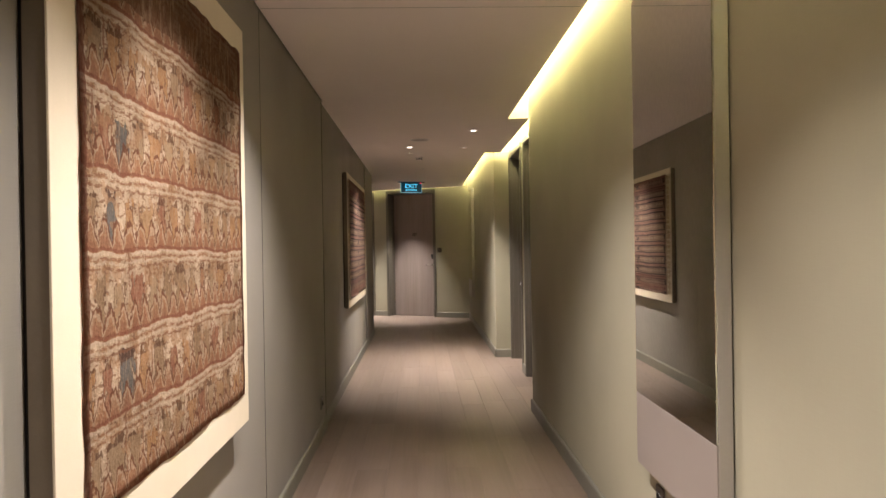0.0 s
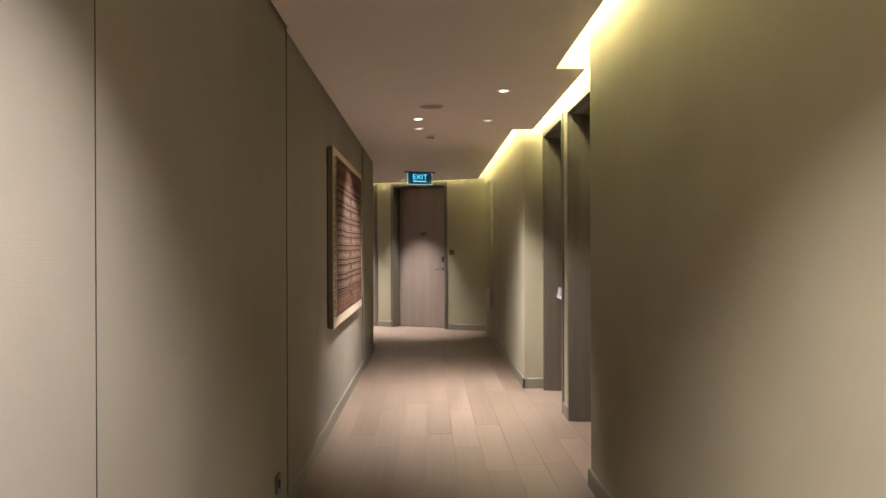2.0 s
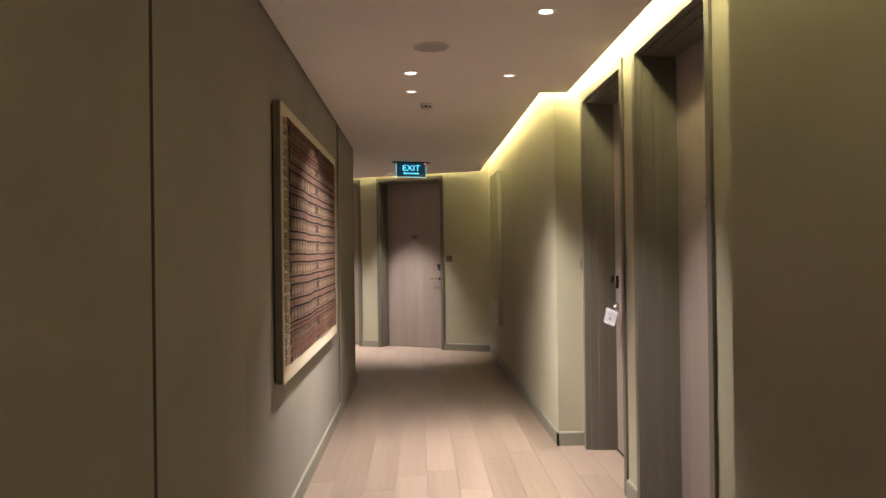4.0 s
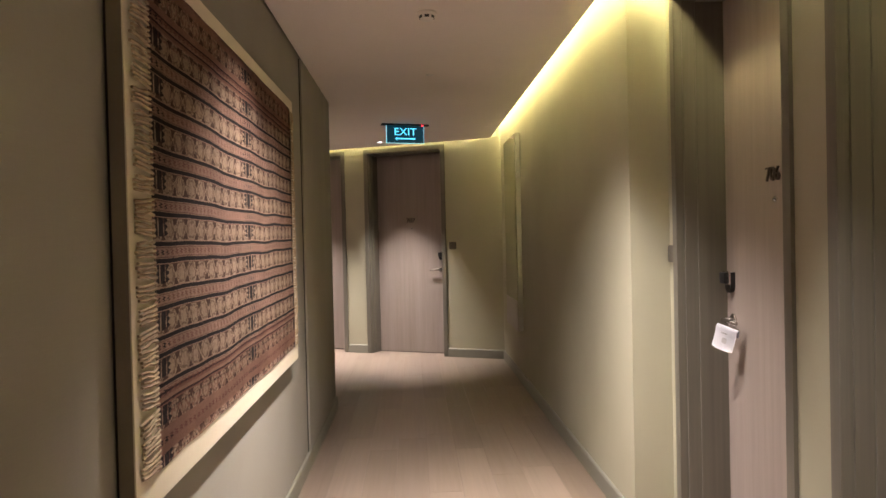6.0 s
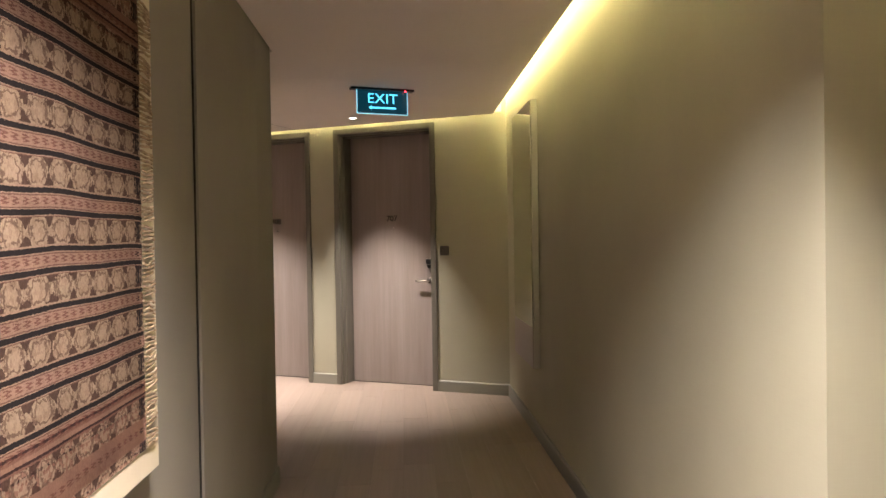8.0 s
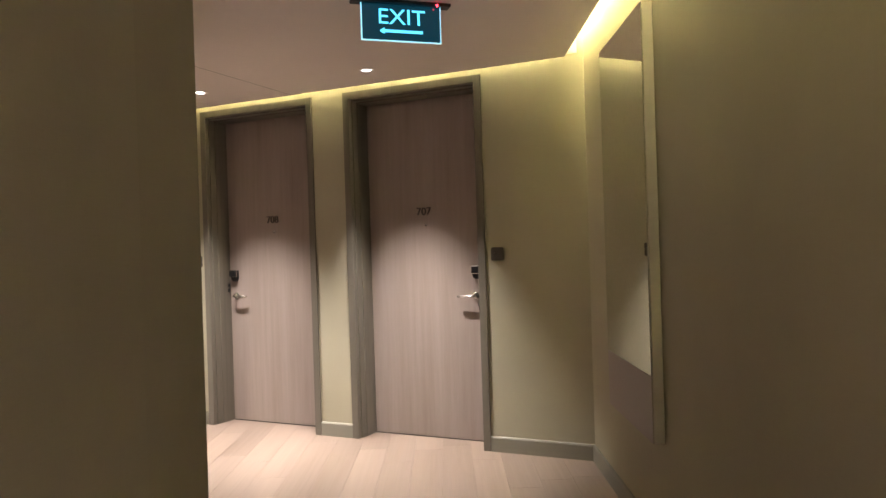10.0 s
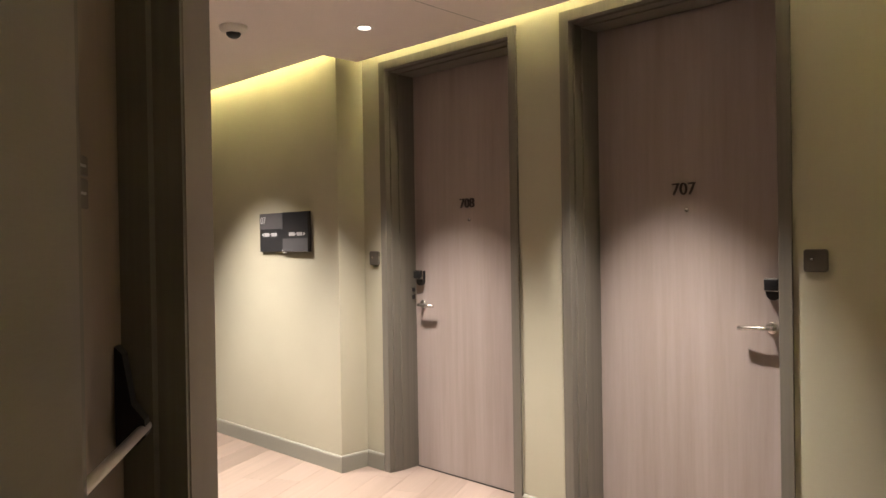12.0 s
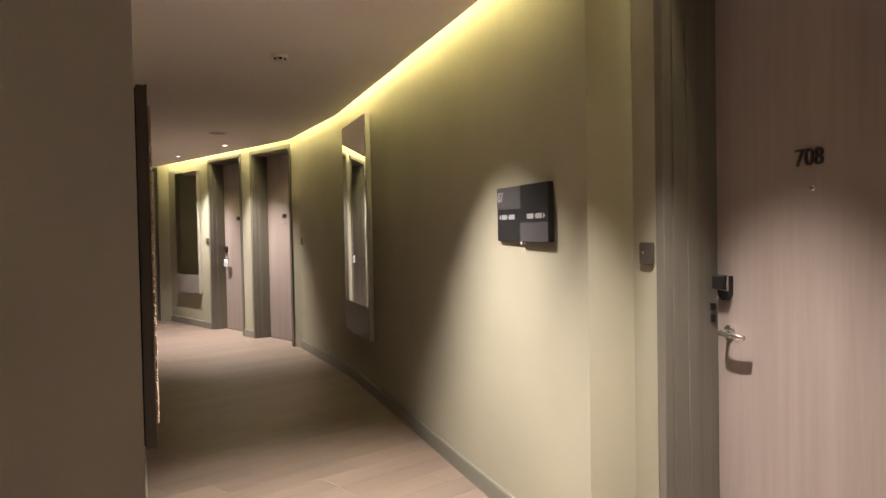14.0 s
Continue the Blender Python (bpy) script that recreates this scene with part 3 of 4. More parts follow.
def bell_plate(m):
    ob = thing("doorbell_plate", m, "square bronze doorbell plate with a small button", "doorbell", "doorbell plates")
    part("plate", plate(0.086, 0.086, 0.012, 0.011, -0.012), M_BRONZE, ob)
    part("button", lathe([(0, 0.004), (0.005, 0.003), (0.007, 0.0), (0, 0.0)], 12, None, Matrix.Translation((-0.012, -0.012, 0.004)) @ Matrix.Rotation(radians(90), 4, "X")), M_CHROME, ob, "tiny bright button", True)
    return ob


bell_plate(ROT(at_end(1.14, 0.012), -25.3) @ pose(0, 0, 1.285))
bell_plate(ROT(at_end(-1.402, 0.012), -25.3) @ pose(0, 0, 1.285))
bell_plate(pose(RX, 7.934, 1.285, 0, 0, -90) @ Matrix.Scale(0.9, 4))
bell_plate(ROT(at_end(-7.9, -0.394), -30.0) @ pose(0, 0, 1.285))
bell_plate(ROT(at_far(dB + 0.61), FAR_A) @ pose(0, 0, 1.285))


# the fire door on the slanting wall
def fire_door():
    ang = math.degrees(math.atan2(BW.y, BW.x))
    p = at_bend(0.3965, 0)
    ob = thing("door_8", pose(p.x, p.y, 0, 0, 0, ang), "closed brown fire door with a black panic bar", "door", kind="structure")
    h = 0.4515
    for s in (-1, 1):
        prof = [(s * h, 0.004), (s * (h - 0.03), 0.004), (s * (h - 0.03), 0.075), (s * (h - 0.072), 0.08), (s * (h - 0.072), 0.20), (s * h, 0.20)]
        part("jamb", extrude_profile(prof, 0.0, 2.30, "z"), M_FRAME, ob, "dark olive door jamb")
    part("head", box(-h + 0.031, 0.005, 2.262, h - 0.031, 0.2, 2.30), M_FRAME, ob)
    part("leaf", box(-h + 0.075, 0.152, 0.008, h - 0.079, 0.196, 2.258, 0.002, 1), M_FIRE, ob, "brown laminate leaf")
    part("panic_bar", tube([(h - 0.10, 0.090, 0.92), (0.0, 0.090, 0.92), (-h + 0.12, 0.090, 0.92)], 0.013, 14), M_STEEL, ob, "pale metal push bar", True)
    for s in (-1, 1):
        prof = [(1.13, 0.150), (1.11, 0.132), (0.985, 0.112), (0.945, 0.082), (0.905, 0.080), (0.885, 0.10), (0.875, 0.150)]
        bm = extrude_profile(prof, s * (h - 0.13) - 0.026, s * (h - 0.13) + 0.026, "x")
        part("bar_housing", bm, M_BLACK, ob, "black panic-bar housing")
    for z, tall in ((1.552, 0.046), (1.492, 0.066)):
        notice = part("notice_plate", plate(0.20, tall, 0.004, 0.003, 0.149, 0.015, z), M_BRONZE, ob, "dark notice with a pale line")
        part("text_bar", box(-0.06, 0.1475, z - 0.003, 0.095, 0.1495, z + 0.003), M_SIGN_INK, notice)
    return ob


fire_door()


# ---------- mirrors ----------
def tall_mirror(m, label, w=0.41, z0=0.50, z1=2.325):
    """A tall mirror on a padded board: local x along the wall, y into it."""
    ob = thing("wall_mirror", m, label, "mirror", "tall mirrors")
    zg, d = z0 + 0.28, 0.052
    part("board", box(-w, -d + 0.006, z0, w, -0.002, z1, 0.003), M_PANEL_SIDE, ob, "pale grey board edge")
    part("lower_panel", box(-w + 0.001, -d, z0 + 0.001, w - 0.001, -d + 0.0058, zg - 0.001, 0.0015, 1), M_PANEL, ob, "taupe padded lower panel")
    part("glass", box(-w + 0.001, -d, zg + 0.001, w - 0.001, -d + 0.0058, z1 - 0.001, 0.0012, 1), M_MIRROR, ob, "mirror glass")
    return ob


tall_mirror(pose(SEA, 1.388, 0, 0, 0, -90.4), "tall frameless mirror with a taupe lower panel", 0.415)
tall_mirror(pose(SEA, 11.85, 0, 0, 0, -90), "tall frameless mirror with a taupe lower panel")
mm = at_end(-5.52, -0.2077)
tall_mirror(pose(mm.x, mm.y, 0, 0, 0, -25.3 - 0.25), "tall mirror beyond the direction sign", 0.49, 0.47, 2.36)
tall_mirror(ROT(at_far(3.2), FAR_A), "distant tall mirror beside the far doors")


# ---------- framed textiles ----------
def textile_striped():
    m, nodes, links, bsdf = material("striped_ikat_cloth")
    mm_ = lambda op, a, b=None, c=None: math_node(nodes, links, op, a, b, c)
    tc = nodes.new("ShaderNodeTexCoord")
    sep = nodes.new("ShaderNodeSeparateXYZ")
    links.new(tc.outputs["Object"], sep.inputs[0])
    x, z = sep.outputs[0], sep.outputs[2]
    sway = node(nodes, "ShaderNodeTexNoise", Scale=1.0, Detail=1.0)
    links.new(coords(nodes, links, (2.4, 2.4, 0.8)), sway.inputs["Vector"])
    fray = node(nodes, "ShaderNodeTexNoise", Scale=190.0, Detail=3.0)
    links.new(tc.outputs["Object"], fray.inputs["Vector"])
    zz = mm_("ADD", mm_("ADD", z, mm_("MULTIPLY", mm_("SUBTRACT", sway.outputs["Fac"], 0.5), 0.024)), mm_("MULTIPLY", mm_("SUBTRACT", fray.outputs["Fac"], 0.5), 0.006))
    v = mm_("DIVIDE", zz, 1.215)                                  # 0 at the lower edge, 1 at the upper
    t = mm_("FRACT", mm_("ADD", mm_("MULTIPLY", v, 10.5), 0.15))
    beige, pale_line, dark, rose, pink = (0.37, 0.265, 0.195), (0.40, 0.27, 0.205), (0.026, 0.021, 0.023), (0.19, 0.10, 0.08), (0.37, 0.23, 0.18)
    main = ramp(nodes, links, t, [(0.0, beige), (0.385, rose), (0.405, pale_line), (0.424, dark), (0.520, pale_line), (0.538, rose), (0.562, pink), (0.748, rose), (0.772, pale_line), (0.790, dark), (0.886, pale_line), (0.92, beige)], "CONSTANT")
    ends_t = mm_("FRACT", mm_("MULTIPLY", v, 52.0))
    ends = ramp(nodes, links, ends_t, [(0.0, (0.24, 0.125, 0.095)), (0.35, (0.06, 0.03, 0.03)), (0.6, (0.33, 0.19, 0.145))], "CONSTANT")
    is_end = mm_("MAXIMUM", mm_("LESS_THAN", v, 0.15), mm_("GREATER_THAN", v, 0.865))
    stripe_only = mm_("MAXIMUM", mm_("MULTIPLY", mm_("GREATER_THAN", v, 0.095), mm_("LESS_THAN", v, 0.15)), mm_("MULTIPLY", mm_("GREATER_THAN", v, 0.865), mm_("LESS_THAN", v, 0.915)))
    base = mix(nodes, links, is_end, main, (0.30, 0.165, 0.125))
    base = mix(nodes, links, mm_("MAXIMUM", stripe_only, mm_("LESS_THAN", v, 0.02)), base, ends)
    # beads along the broad bands, with dark notches between them
    in_broad = mm_("MAXIMUM", mm_("LESS_THAN", t, 0.39), mm_("GREATER_THAN", t, 0.92))
    drift = node(nodes, "ShaderNodeTexNoise", Scale=5.0, Detail=1.0)
    links.new(tc.outputs["Object"], drift.inputs["Vector"])
    c = mm_("SUBTRACT", mm_("FRACT", mm_("ADD", mm_("MULTIPLY", x, 10.2), mm_("MULTIPLY", drift.outputs["Fac"], 0.5))), 0.5)
    blur = node(nodes, "ShaderNodeTexNoise", Scale=62.0, Detail=3.0)
    links.new(tc.outputs["Object"], blur.inputs["Vector"])
    rough_edge = mm_("ADD", mm_("MULTIPLY", mm_("SUBTRACT", fray.outputs["Fac"], 0.5), 0.14), mm_("MULTIPLY", mm_("SUBTRACT", blur.outputs["Fac"], 0.5), 0.42))
    far_c = mm_("ABSOLUTE", c)
    far_t = mm_("DIVIDE", mm_("ABSOLUTE", mm_("SUBTRACT", mm_("FRACT", mm_("ADD", t, 0.3)), 0.455)), 0.235)          # 0 along the band's middle, 1 at its edges
    hexed = mm_("ADD", mm_("MAXIMUM", mm_("MULTIPLY", far_t, 0.42), mm_("ADD", mm_("MULTIPLY", far_c, 0.95), mm_("MULTIPLY", far_t, 0.17))), rough_edge)
    outline = mm_("LESS_THAN", mm_("ABSOLUTE", mm_("SUBTRACT", hexed, 0.315)), 0.042)
    mid = mm_("ADD", mm_("SUBTRACT", 0.5, far_c), rough_edge)                           # 0 midway between two beads
    notch = mm_("LESS_THAN", mid, mm_("MULTIPLY", mm_("SUBTRACT", far_t, 0.22), 0.30))
    petal = mm_("MULTIPLY", mm_("LESS_THAN", mm_("ABSOLUTE", mm_("SUBTRACT", mid, 0.13)), 0.035), mm_("LESS_THAN", far_t, 0.62))
    blot = node(nodes, "ShaderNodeTexNoise", Scale=70.0, Detail=2.0)
    links.new(tc.outputs["Object"], blot.inputs["Vector"])
    pale = mm_("MULTIPLY", in_broad, mm_("GREATER_THAN", blot.outputs["Fac"], 0.47))
    base = mix(nodes, links, mm_("MULTIPLY", pale, 0.6), base, (0.47, 0.35, 0.26))
    faint = mm_("MULTIPLY", in_broad, mm_("MULTIPLY", mm_("MAXIMUM", outline, petal), mm_("GREATER_THAN", blot.outputs["Fac"], 0.40)))
    base = mix(nodes, links, mm_("MULTIPLY", faint, 0.72), base, (0.12, 0.066, 0.05))
    base = mix(nodes, links, mm_("MULTIPLY", mm_("MULTIPLY", in_broad, notch), 0.9), base, (0.075, 0.036, 0.03))
    # small figures along the narrow pink bands
    in_thin = mm_("MULTIPLY", mm_("GREATER_THAN", t, 0.60), mm_("LESS_THAN", t, 0.725))
    tick = mm_("LESS_THAN", mm_("FRACT", mm_("ADD", mm_("MULTIPLY", x, 26.0), mm_("ADD", mm_("PINGPONG", mm_("MULTIPLY", t, 16.0), 0.5), mm_("MULTIPLY", fray.outputs["Fac"], 0.5)))), 0.42)
    base = mix(nodes, links, mm_("MULTIPLY", mm_("MULTIPLY", in_thin, tick), 0.75), base, (0.15, 0.055, 0.045))
    # upright columns of dark stepped figures
    def column(center, width):
        d = mm_("ABSOLUTE", mm_("SUBTRACT", x, center))
        teeth = mm_("MULTIPLY", mm_("PINGPONG", mm_("MULTIPLY", t, 7.0), 0.5), width * 0.9)
        solid = mm_("LESS_THAN", d, width * 0.32)
        side = mm_("MULTIPLY", mm_("GREATER_THAN", d, width * 0.5), mm_("LESS_THAN", d, mm_("ADD", width * 0.62, teeth)))
        return mm_("MULTIPLY", mm_("MAXIMUM", solid, side), mm_("GREATER_THAN", mm_("ADD", mm_("LESS_THAN", t, 0.40), mm_("MULTIPLY", in_thin, tick)), 0.5))
    cols = mm_("MAXIMUM", mm_("MAXIMUM", column(1.055, 0.07), column(0.06, 0.05)), column(2.035, 0.022))
    base = mix(nodes, links, mm_("MULTIPLY", cols, 0.92), base, (0.02, 0.017, 0.022))
    # weave and wear
    thread = node(nodes, "ShaderNodeTexNoise", Scale=1.0, Detail=2.0)
    links.new(coords(nodes, links, (420, 420, 130)), thread.inputs["Vector"])
    wear = node(nodes, "ShaderNodeTexNoise", Scale=6.0, Detail=4.0)
    links.new(tc.outputs["Object"], wear.inputs["Vector"])
    f = mm_("MULTIPLY", mm_("ADD", thread.outputs["Fac"], wear.outputs["Fac"]), 0.5)
    tone = ramp(nodes, links, f, [(0.34, (0.58, 0.56, 0.54)), (0.62, (1.0, 1.0, 1.0))])
    links.new(mix(nodes, links, 1.0, base, tone, "MULTIPLY"), bsdf.inputs["Base Color"])
    bsdf.inputs["Roughness"].default_value = 0.95
    bsdf.inputs["Specular IOR Level"].default_value = 0.15
    bump(nodes, links, bsdf, mm_("ADD", thread.outputs["Fac"], mm_("MULTIPLY", t, 0.3)), 0.35, 0.002)
    return m


def textile_figured():
    m, nodes, links, bsdf = material("figured_painted_cloth")
    mm_ = lambda op, a, b=None, c=None: math_node(nodes, links, op, a, b, c)
    tc = nodes.new("ShaderNodeTexCoord")
    sep = nodes.new("ShaderNodeSeparateXYZ")
    links.new(tc.outputs["Object"], sep.inputs[0])
    x, z = sep.outputs[0], sep.outputs[2]

    def noise_at(scale, detail=2.0, rough=0.5):
        n = node(nodes, "ShaderNodeTexNoise", Scale=1.0, Detail=detail, Roughness=rough)
        links.new(coords(nodes, links, scale), n.inputs["Vector"])
        return n.outputs["Fac"]

    def pm(f, size):
        return mm_("MULTIPLY", mm_("SUBTRACT", f, 0.5), size)

    sway, wobble, wobble2, fray = noise_at((3, 3, 3)), noise_at((24, 24, 24)), noise_at((29, 7, 31)), noise_at((120, 120, 120), 3.0, 0.65)
    stain = noise_at((7, 7, 9), 4.0, 0.65)
    zz = mm_("ADD", mm_("ADD", z, pm(sway, 0.05)), mm_("ADD", pm(wobble, 0.016), pm(fray, 0.010)))
    xx = mm_("ADD", mm_("ADD", x, pm(wobble2, 0.035)), pm(fray, 0.010))
    v = mm_("DIVIDE", zz, 1.30)
    rows = mm_("MULTIPLY", v, 7.1)
    row = mm_("FLOOR", rows)
    t = mm_("FRACT", rows)
    # one panel after another along each row, each with its own colour
    along = mm_("ADD", mm_("MULTIPLY", xx, 9.4), mm_("MULTIPLY", row, 0.37))
    cell, c = mm_("FLOOR", along), mm_("SUBTRACT", mm_("FRACT", along), 0.5)
    comb = nodes.new("ShaderNodeCombineXYZ")
    links.new(cell, comb.inputs[0])
    links.new(row, comb.inputs[1])
    chance = nodes.new("ShaderNodeTexWhiteNoise")
    links.new(comb.outputs[0], chance.inputs["Vector"])
    sepc = nodes.new("ShaderNodeSeparateColor")
    links.new(chance.outputs["Color"], sepc.inputs[0])
    cream, pale, ochre, rust, umber = (0.62, 0.47, 0.335), (0.72, 0.58, 0.44), (0.49, 0.265, 0.125), (0.36, 0.15, 0.09), (0.135, 0.06, 0.035)
    base = ramp(nodes, links, stain, [(0.32, (0.50, 0.30, 0.17)), (0.42, (0.56, 0.41, 0.29)), (0.50, cream), (0.62, pale)])
    # dashes and specks on the cream
    dash = noise_at((40, 40, 105), 2.0)
    base = mix(nodes, links, mm_("MULTIPLY", mm_("GREATER_THAN", dash, 0.58), 0.75), base, (0.27, 0.135, 0.08))
    # the figures
    reach = mm_("ADD", mm_("MULTIPLY", sepc.outputs[1], 0.22), 0.18)
    lump = noise_at((52, 52, 30), 2.0)
    tall = mm_("ADD", mm_("MULTIPLY", sepc.outputs[2], 0.24), 0.58)
    inside = mm_("MULTIPLY", mm_("LESS_THAN", mm_("ABSOLUTE", c), mm_("ADD", reach, pm(lump, 0.85))), mm_("LESS_THAN", t, mm_("ADD", tall, pm(lump, 0.5))))
    dress = ramp(nodes, links, sepc.outputs[0], [(0.0, (0.36, 0.235, 0.14)), (0.25, ochre), (0.46, (0.42, 0.29, 0.18)), (0.64, rust), (0.76, (0.50, 0.31, 0.17)), (0.93, (0.16, 0.155, 0.155))], "CONSTANT")
    base = mix(nodes, links, mm_("MULTIPLY", inside, 0.9), base, dress)
    heads = mm_("MULTIPLY", mm_("MULTIPLY", inside, mm_("GREATER_THAN", t, 0.66)), mm_("GREATER_THAN", sepc.outputs[2], 0.45))
    base = mix(nodes, links, mm_("MULTIPLY", heads, 0.75), base, umber)
    contour = mm_("MULTIPLY", mm_("LESS_THAN", mm_("ABSOLUTE", mm_("SUBTRACT", mm_("ABSOLUTE", c), mm_("ADD", reach, pm(lump, 0.85)))), 0.035), mm_("LESS_THAN", t, tall))
    base = mix(nodes, links, mm_("MULTIPLY", contour, 0.65), base, umber)
    streak = noise_at((150, 150, 22), 2.0)
    base = mix(nodes, links, mm_("MULTIPLY", mm_("MULTIPLY", inside, mm_("GREATER_THAN", streak, 0.56)), 0.45), base, (0.55, 0.38, 0.25))
    upright = mm_("MULTIPLY", mm_("GREATER_THAN", mm_("ABSOLUTE", c), 0.465), mm_("GREATER_THAN", sepc.outputs[1], 0.45))
    base = mix(nodes, links, mm_("MULTIPLY", upright, 0.7), base, (0.30, 0.13, 0.075))
    # washes of ochre and pale lines under the row above
    wash = noise_at((15, 15, 17), 2.0)
    base = mix(nodes, links, mm_("MULTIPLY", mm_("GREATER_THAN", wash, 0.57), 0.55), base, (0.50, 0.295, 0.165))
    for level, tint in ((0.80, (0.30, 0.14, 0.08)), (0.86, pale), (0.91, (0.34, 0.16, 0.09))):
        line = mm_("MULTIPLY", mm_("LESS_THAN", mm_("ABSOLUTE", mm_("SUBTRACT", t, level)), 0.018), mm_("GREATER_THAN", dash, 0.44))
        base = mix(nodes, links, mm_("MULTIPLY", line, 0.7), base, tint)
    # the arched border at the foot of each row
    wave = mm_("ABSOLUTE", mm_("SINE", mm_("MULTIPLY", mm_("ADD", xx, mm_("MULTIPLY", row, 0.021)), 45.0)))
    crest = mm_("ADD", mm_("MULTIPLY", wave, mm_("ADD", 0.10, mm_("MULTIPLY", lump, 0.34))), mm_("ADD", 0.04, mm_("MULTIPLY", wobble2, 0.14)))
    gap = mm_("SUBTRACT", t, crest)
    foot = mm_("LESS_THAN", t, 0.46)
    under = mm_("LESS_THAN", gap, 0.0)
    base = mix(nodes, links, mm_("MULTIPLY", under, 0.75), base, (0.45, 0.235, 0.135))
    base = mix(nodes, links, mm_("MULTIPLY", mm_("LESS_THAN", gap, -0.19), 0.65), base, (0.36, 0.16, 0.095))
    base = mix(nodes, links, mm_("MULTIPLY", mm_("LESS_THAN", mm_("ABSOLUTE", mm_("ADD", gap, 0.075)), 0.028), 0.7), base, cream)
    base = mix(nodes, links, mm_("MULTIPLY", mm_("MULTIPLY", foot, mm_("LESS_THAN", mm_("ABSOLUTE", gap), 0.032)), 0.85), base, (0.20, 0.085, 0.05))
    base = mix(nodes, links, mm_("MULTIPLY", mm_("LESS_THAN", mm_("ABSOLUTE", mm_("SUBTRACT", t, 0.035)), 0.022), 0.75), base, (0.29, 0.115, 0.07))
    base = mix(nodes, links, mm_("MULTIPLY", mm_("MULTIPLY", mm_("GREATER_THAN", t, 0.95), mm_("GREATER_THAN", stain, 0.42)), 0.75), base, pale)
    # brown top with pale drips, brown side borders
    top = mm_("GREATER_THAN", v, 0.872)
    base = mix(nodes, links, mm_("MULTIPLY", top, 0.78), base, (0.22, 0.11, 0.06))
    drips = noise_at((46, 46, 9), 3.0)
    base = mix(nodes, links, mm_("MULTIPLY", mm_("MULTIPLY", top, mm_("GREATER_THAN", drips, 0.58)), 0.6), base, (0.50, 0.34, 0.22))
    side = mm_("MAXIMUM", mm_("LESS_THAN", xx, 0.03), mm_("GREATER_THAN", xx, 1.33))
    base = mix(nodes, links, mm_("MULTIPLY", side, 0.75), base, (0.22, 0.085, 0.055))
    # rubbed paint and threads
    worn = ramp(nodes, links, mm_("MULTIPLY", mm_("ADD", fray, stain), 0.5), [(0.34, (0.62, 0.60, 0.58)), (0.62, (1.0, 1.0, 1.0))])
    links.new(mix(nodes, links, 1.0, base, worn, "MULTIPLY"), bsdf.inputs["Base Color"])
    bsdf.inputs["Roughness"].default_value = 0.95
    bsdf.inputs["Specular IOR Level"].default_value = 0.15
    bump(nodes, links, bsdf, mm_("ADD", fray, lump), 0.6, 0.004)
    return m


M_IKAT, M_FIGURED = textile_striped(), textile_figured()
M_FRINGE = mottled("fringe_thread", (0.14, 0.085, 0.05), (0.58, 0.46, 0.32), 26.0, 0.95, 300.0, 0.3)


def rippled_cloth(w, h, depth, nx, nz, seed, edge=0.004):
    """A hanging cloth with gentle ripples and uneven edges: local x 0..w, z 0..h, its face towards -y."""
    bm = bmesh.new()
    grid = []
    for k in range(nz + 1):
        row = []
        for i in range(nx + 1):
            u, v = i / nx, k / nz
            y = -depth - 0.004 * noise.noise(Vector((u * 5, v * 4, seed)))
            dx = edge * noise.noise(Vector((u * 3, v * 14, seed + 3))) if i in (0, nx) else 0
            dz = edge * noise.noise(Vector((u * 14, v * 3, seed + 7))) if k in (0, nz) else 0
            row.append(bm.verts.new((u * w + dx, y, v * h + dz)))
        grid.append(row)
    for k in range(nz):
        for i in range(nx):
            bm.faces.new((grid[k][i], grid[k][i + 1], grid[k + 1][i + 1], grid[k + 1][i]))
    bmesh.ops.solidify(bm, geom=bm.faces[:], thickness=0.002)
    return bm


def fringe_threads(x0, x1, h, count, seed):
    """Loose twisted threads in small bunches up an edge of the cloth."""
    rng = random.Random(seed)
    bm = bmesh.new()
    lean = 0.0
    for i in range(count):
        z = h * (i + 0.5) / count
        if i % 4 == 0:
            lean = rng.uniform(-0.010, 0.008)
        pull = (1.5 - i % 4) * 0.0022                       # towards the middle of its bunch
        wob = rng.uniform(-0.003, 0.003)
        end = x0 + (x1 - x0) * rng.uniform(0.82, 1.0)
        tube([(x0, -0.004, z), (x0 + (end - x0) * 0.35, -0.006, z + wob + pull), (x0 + (end - x0) * 0.7, -0.006, z + pull + lean * 0.5 - wob), (end, -0.003, z + pull + lean)],
             rng.uniform(0.0034, 0.0046), 5, bm)
    return bm


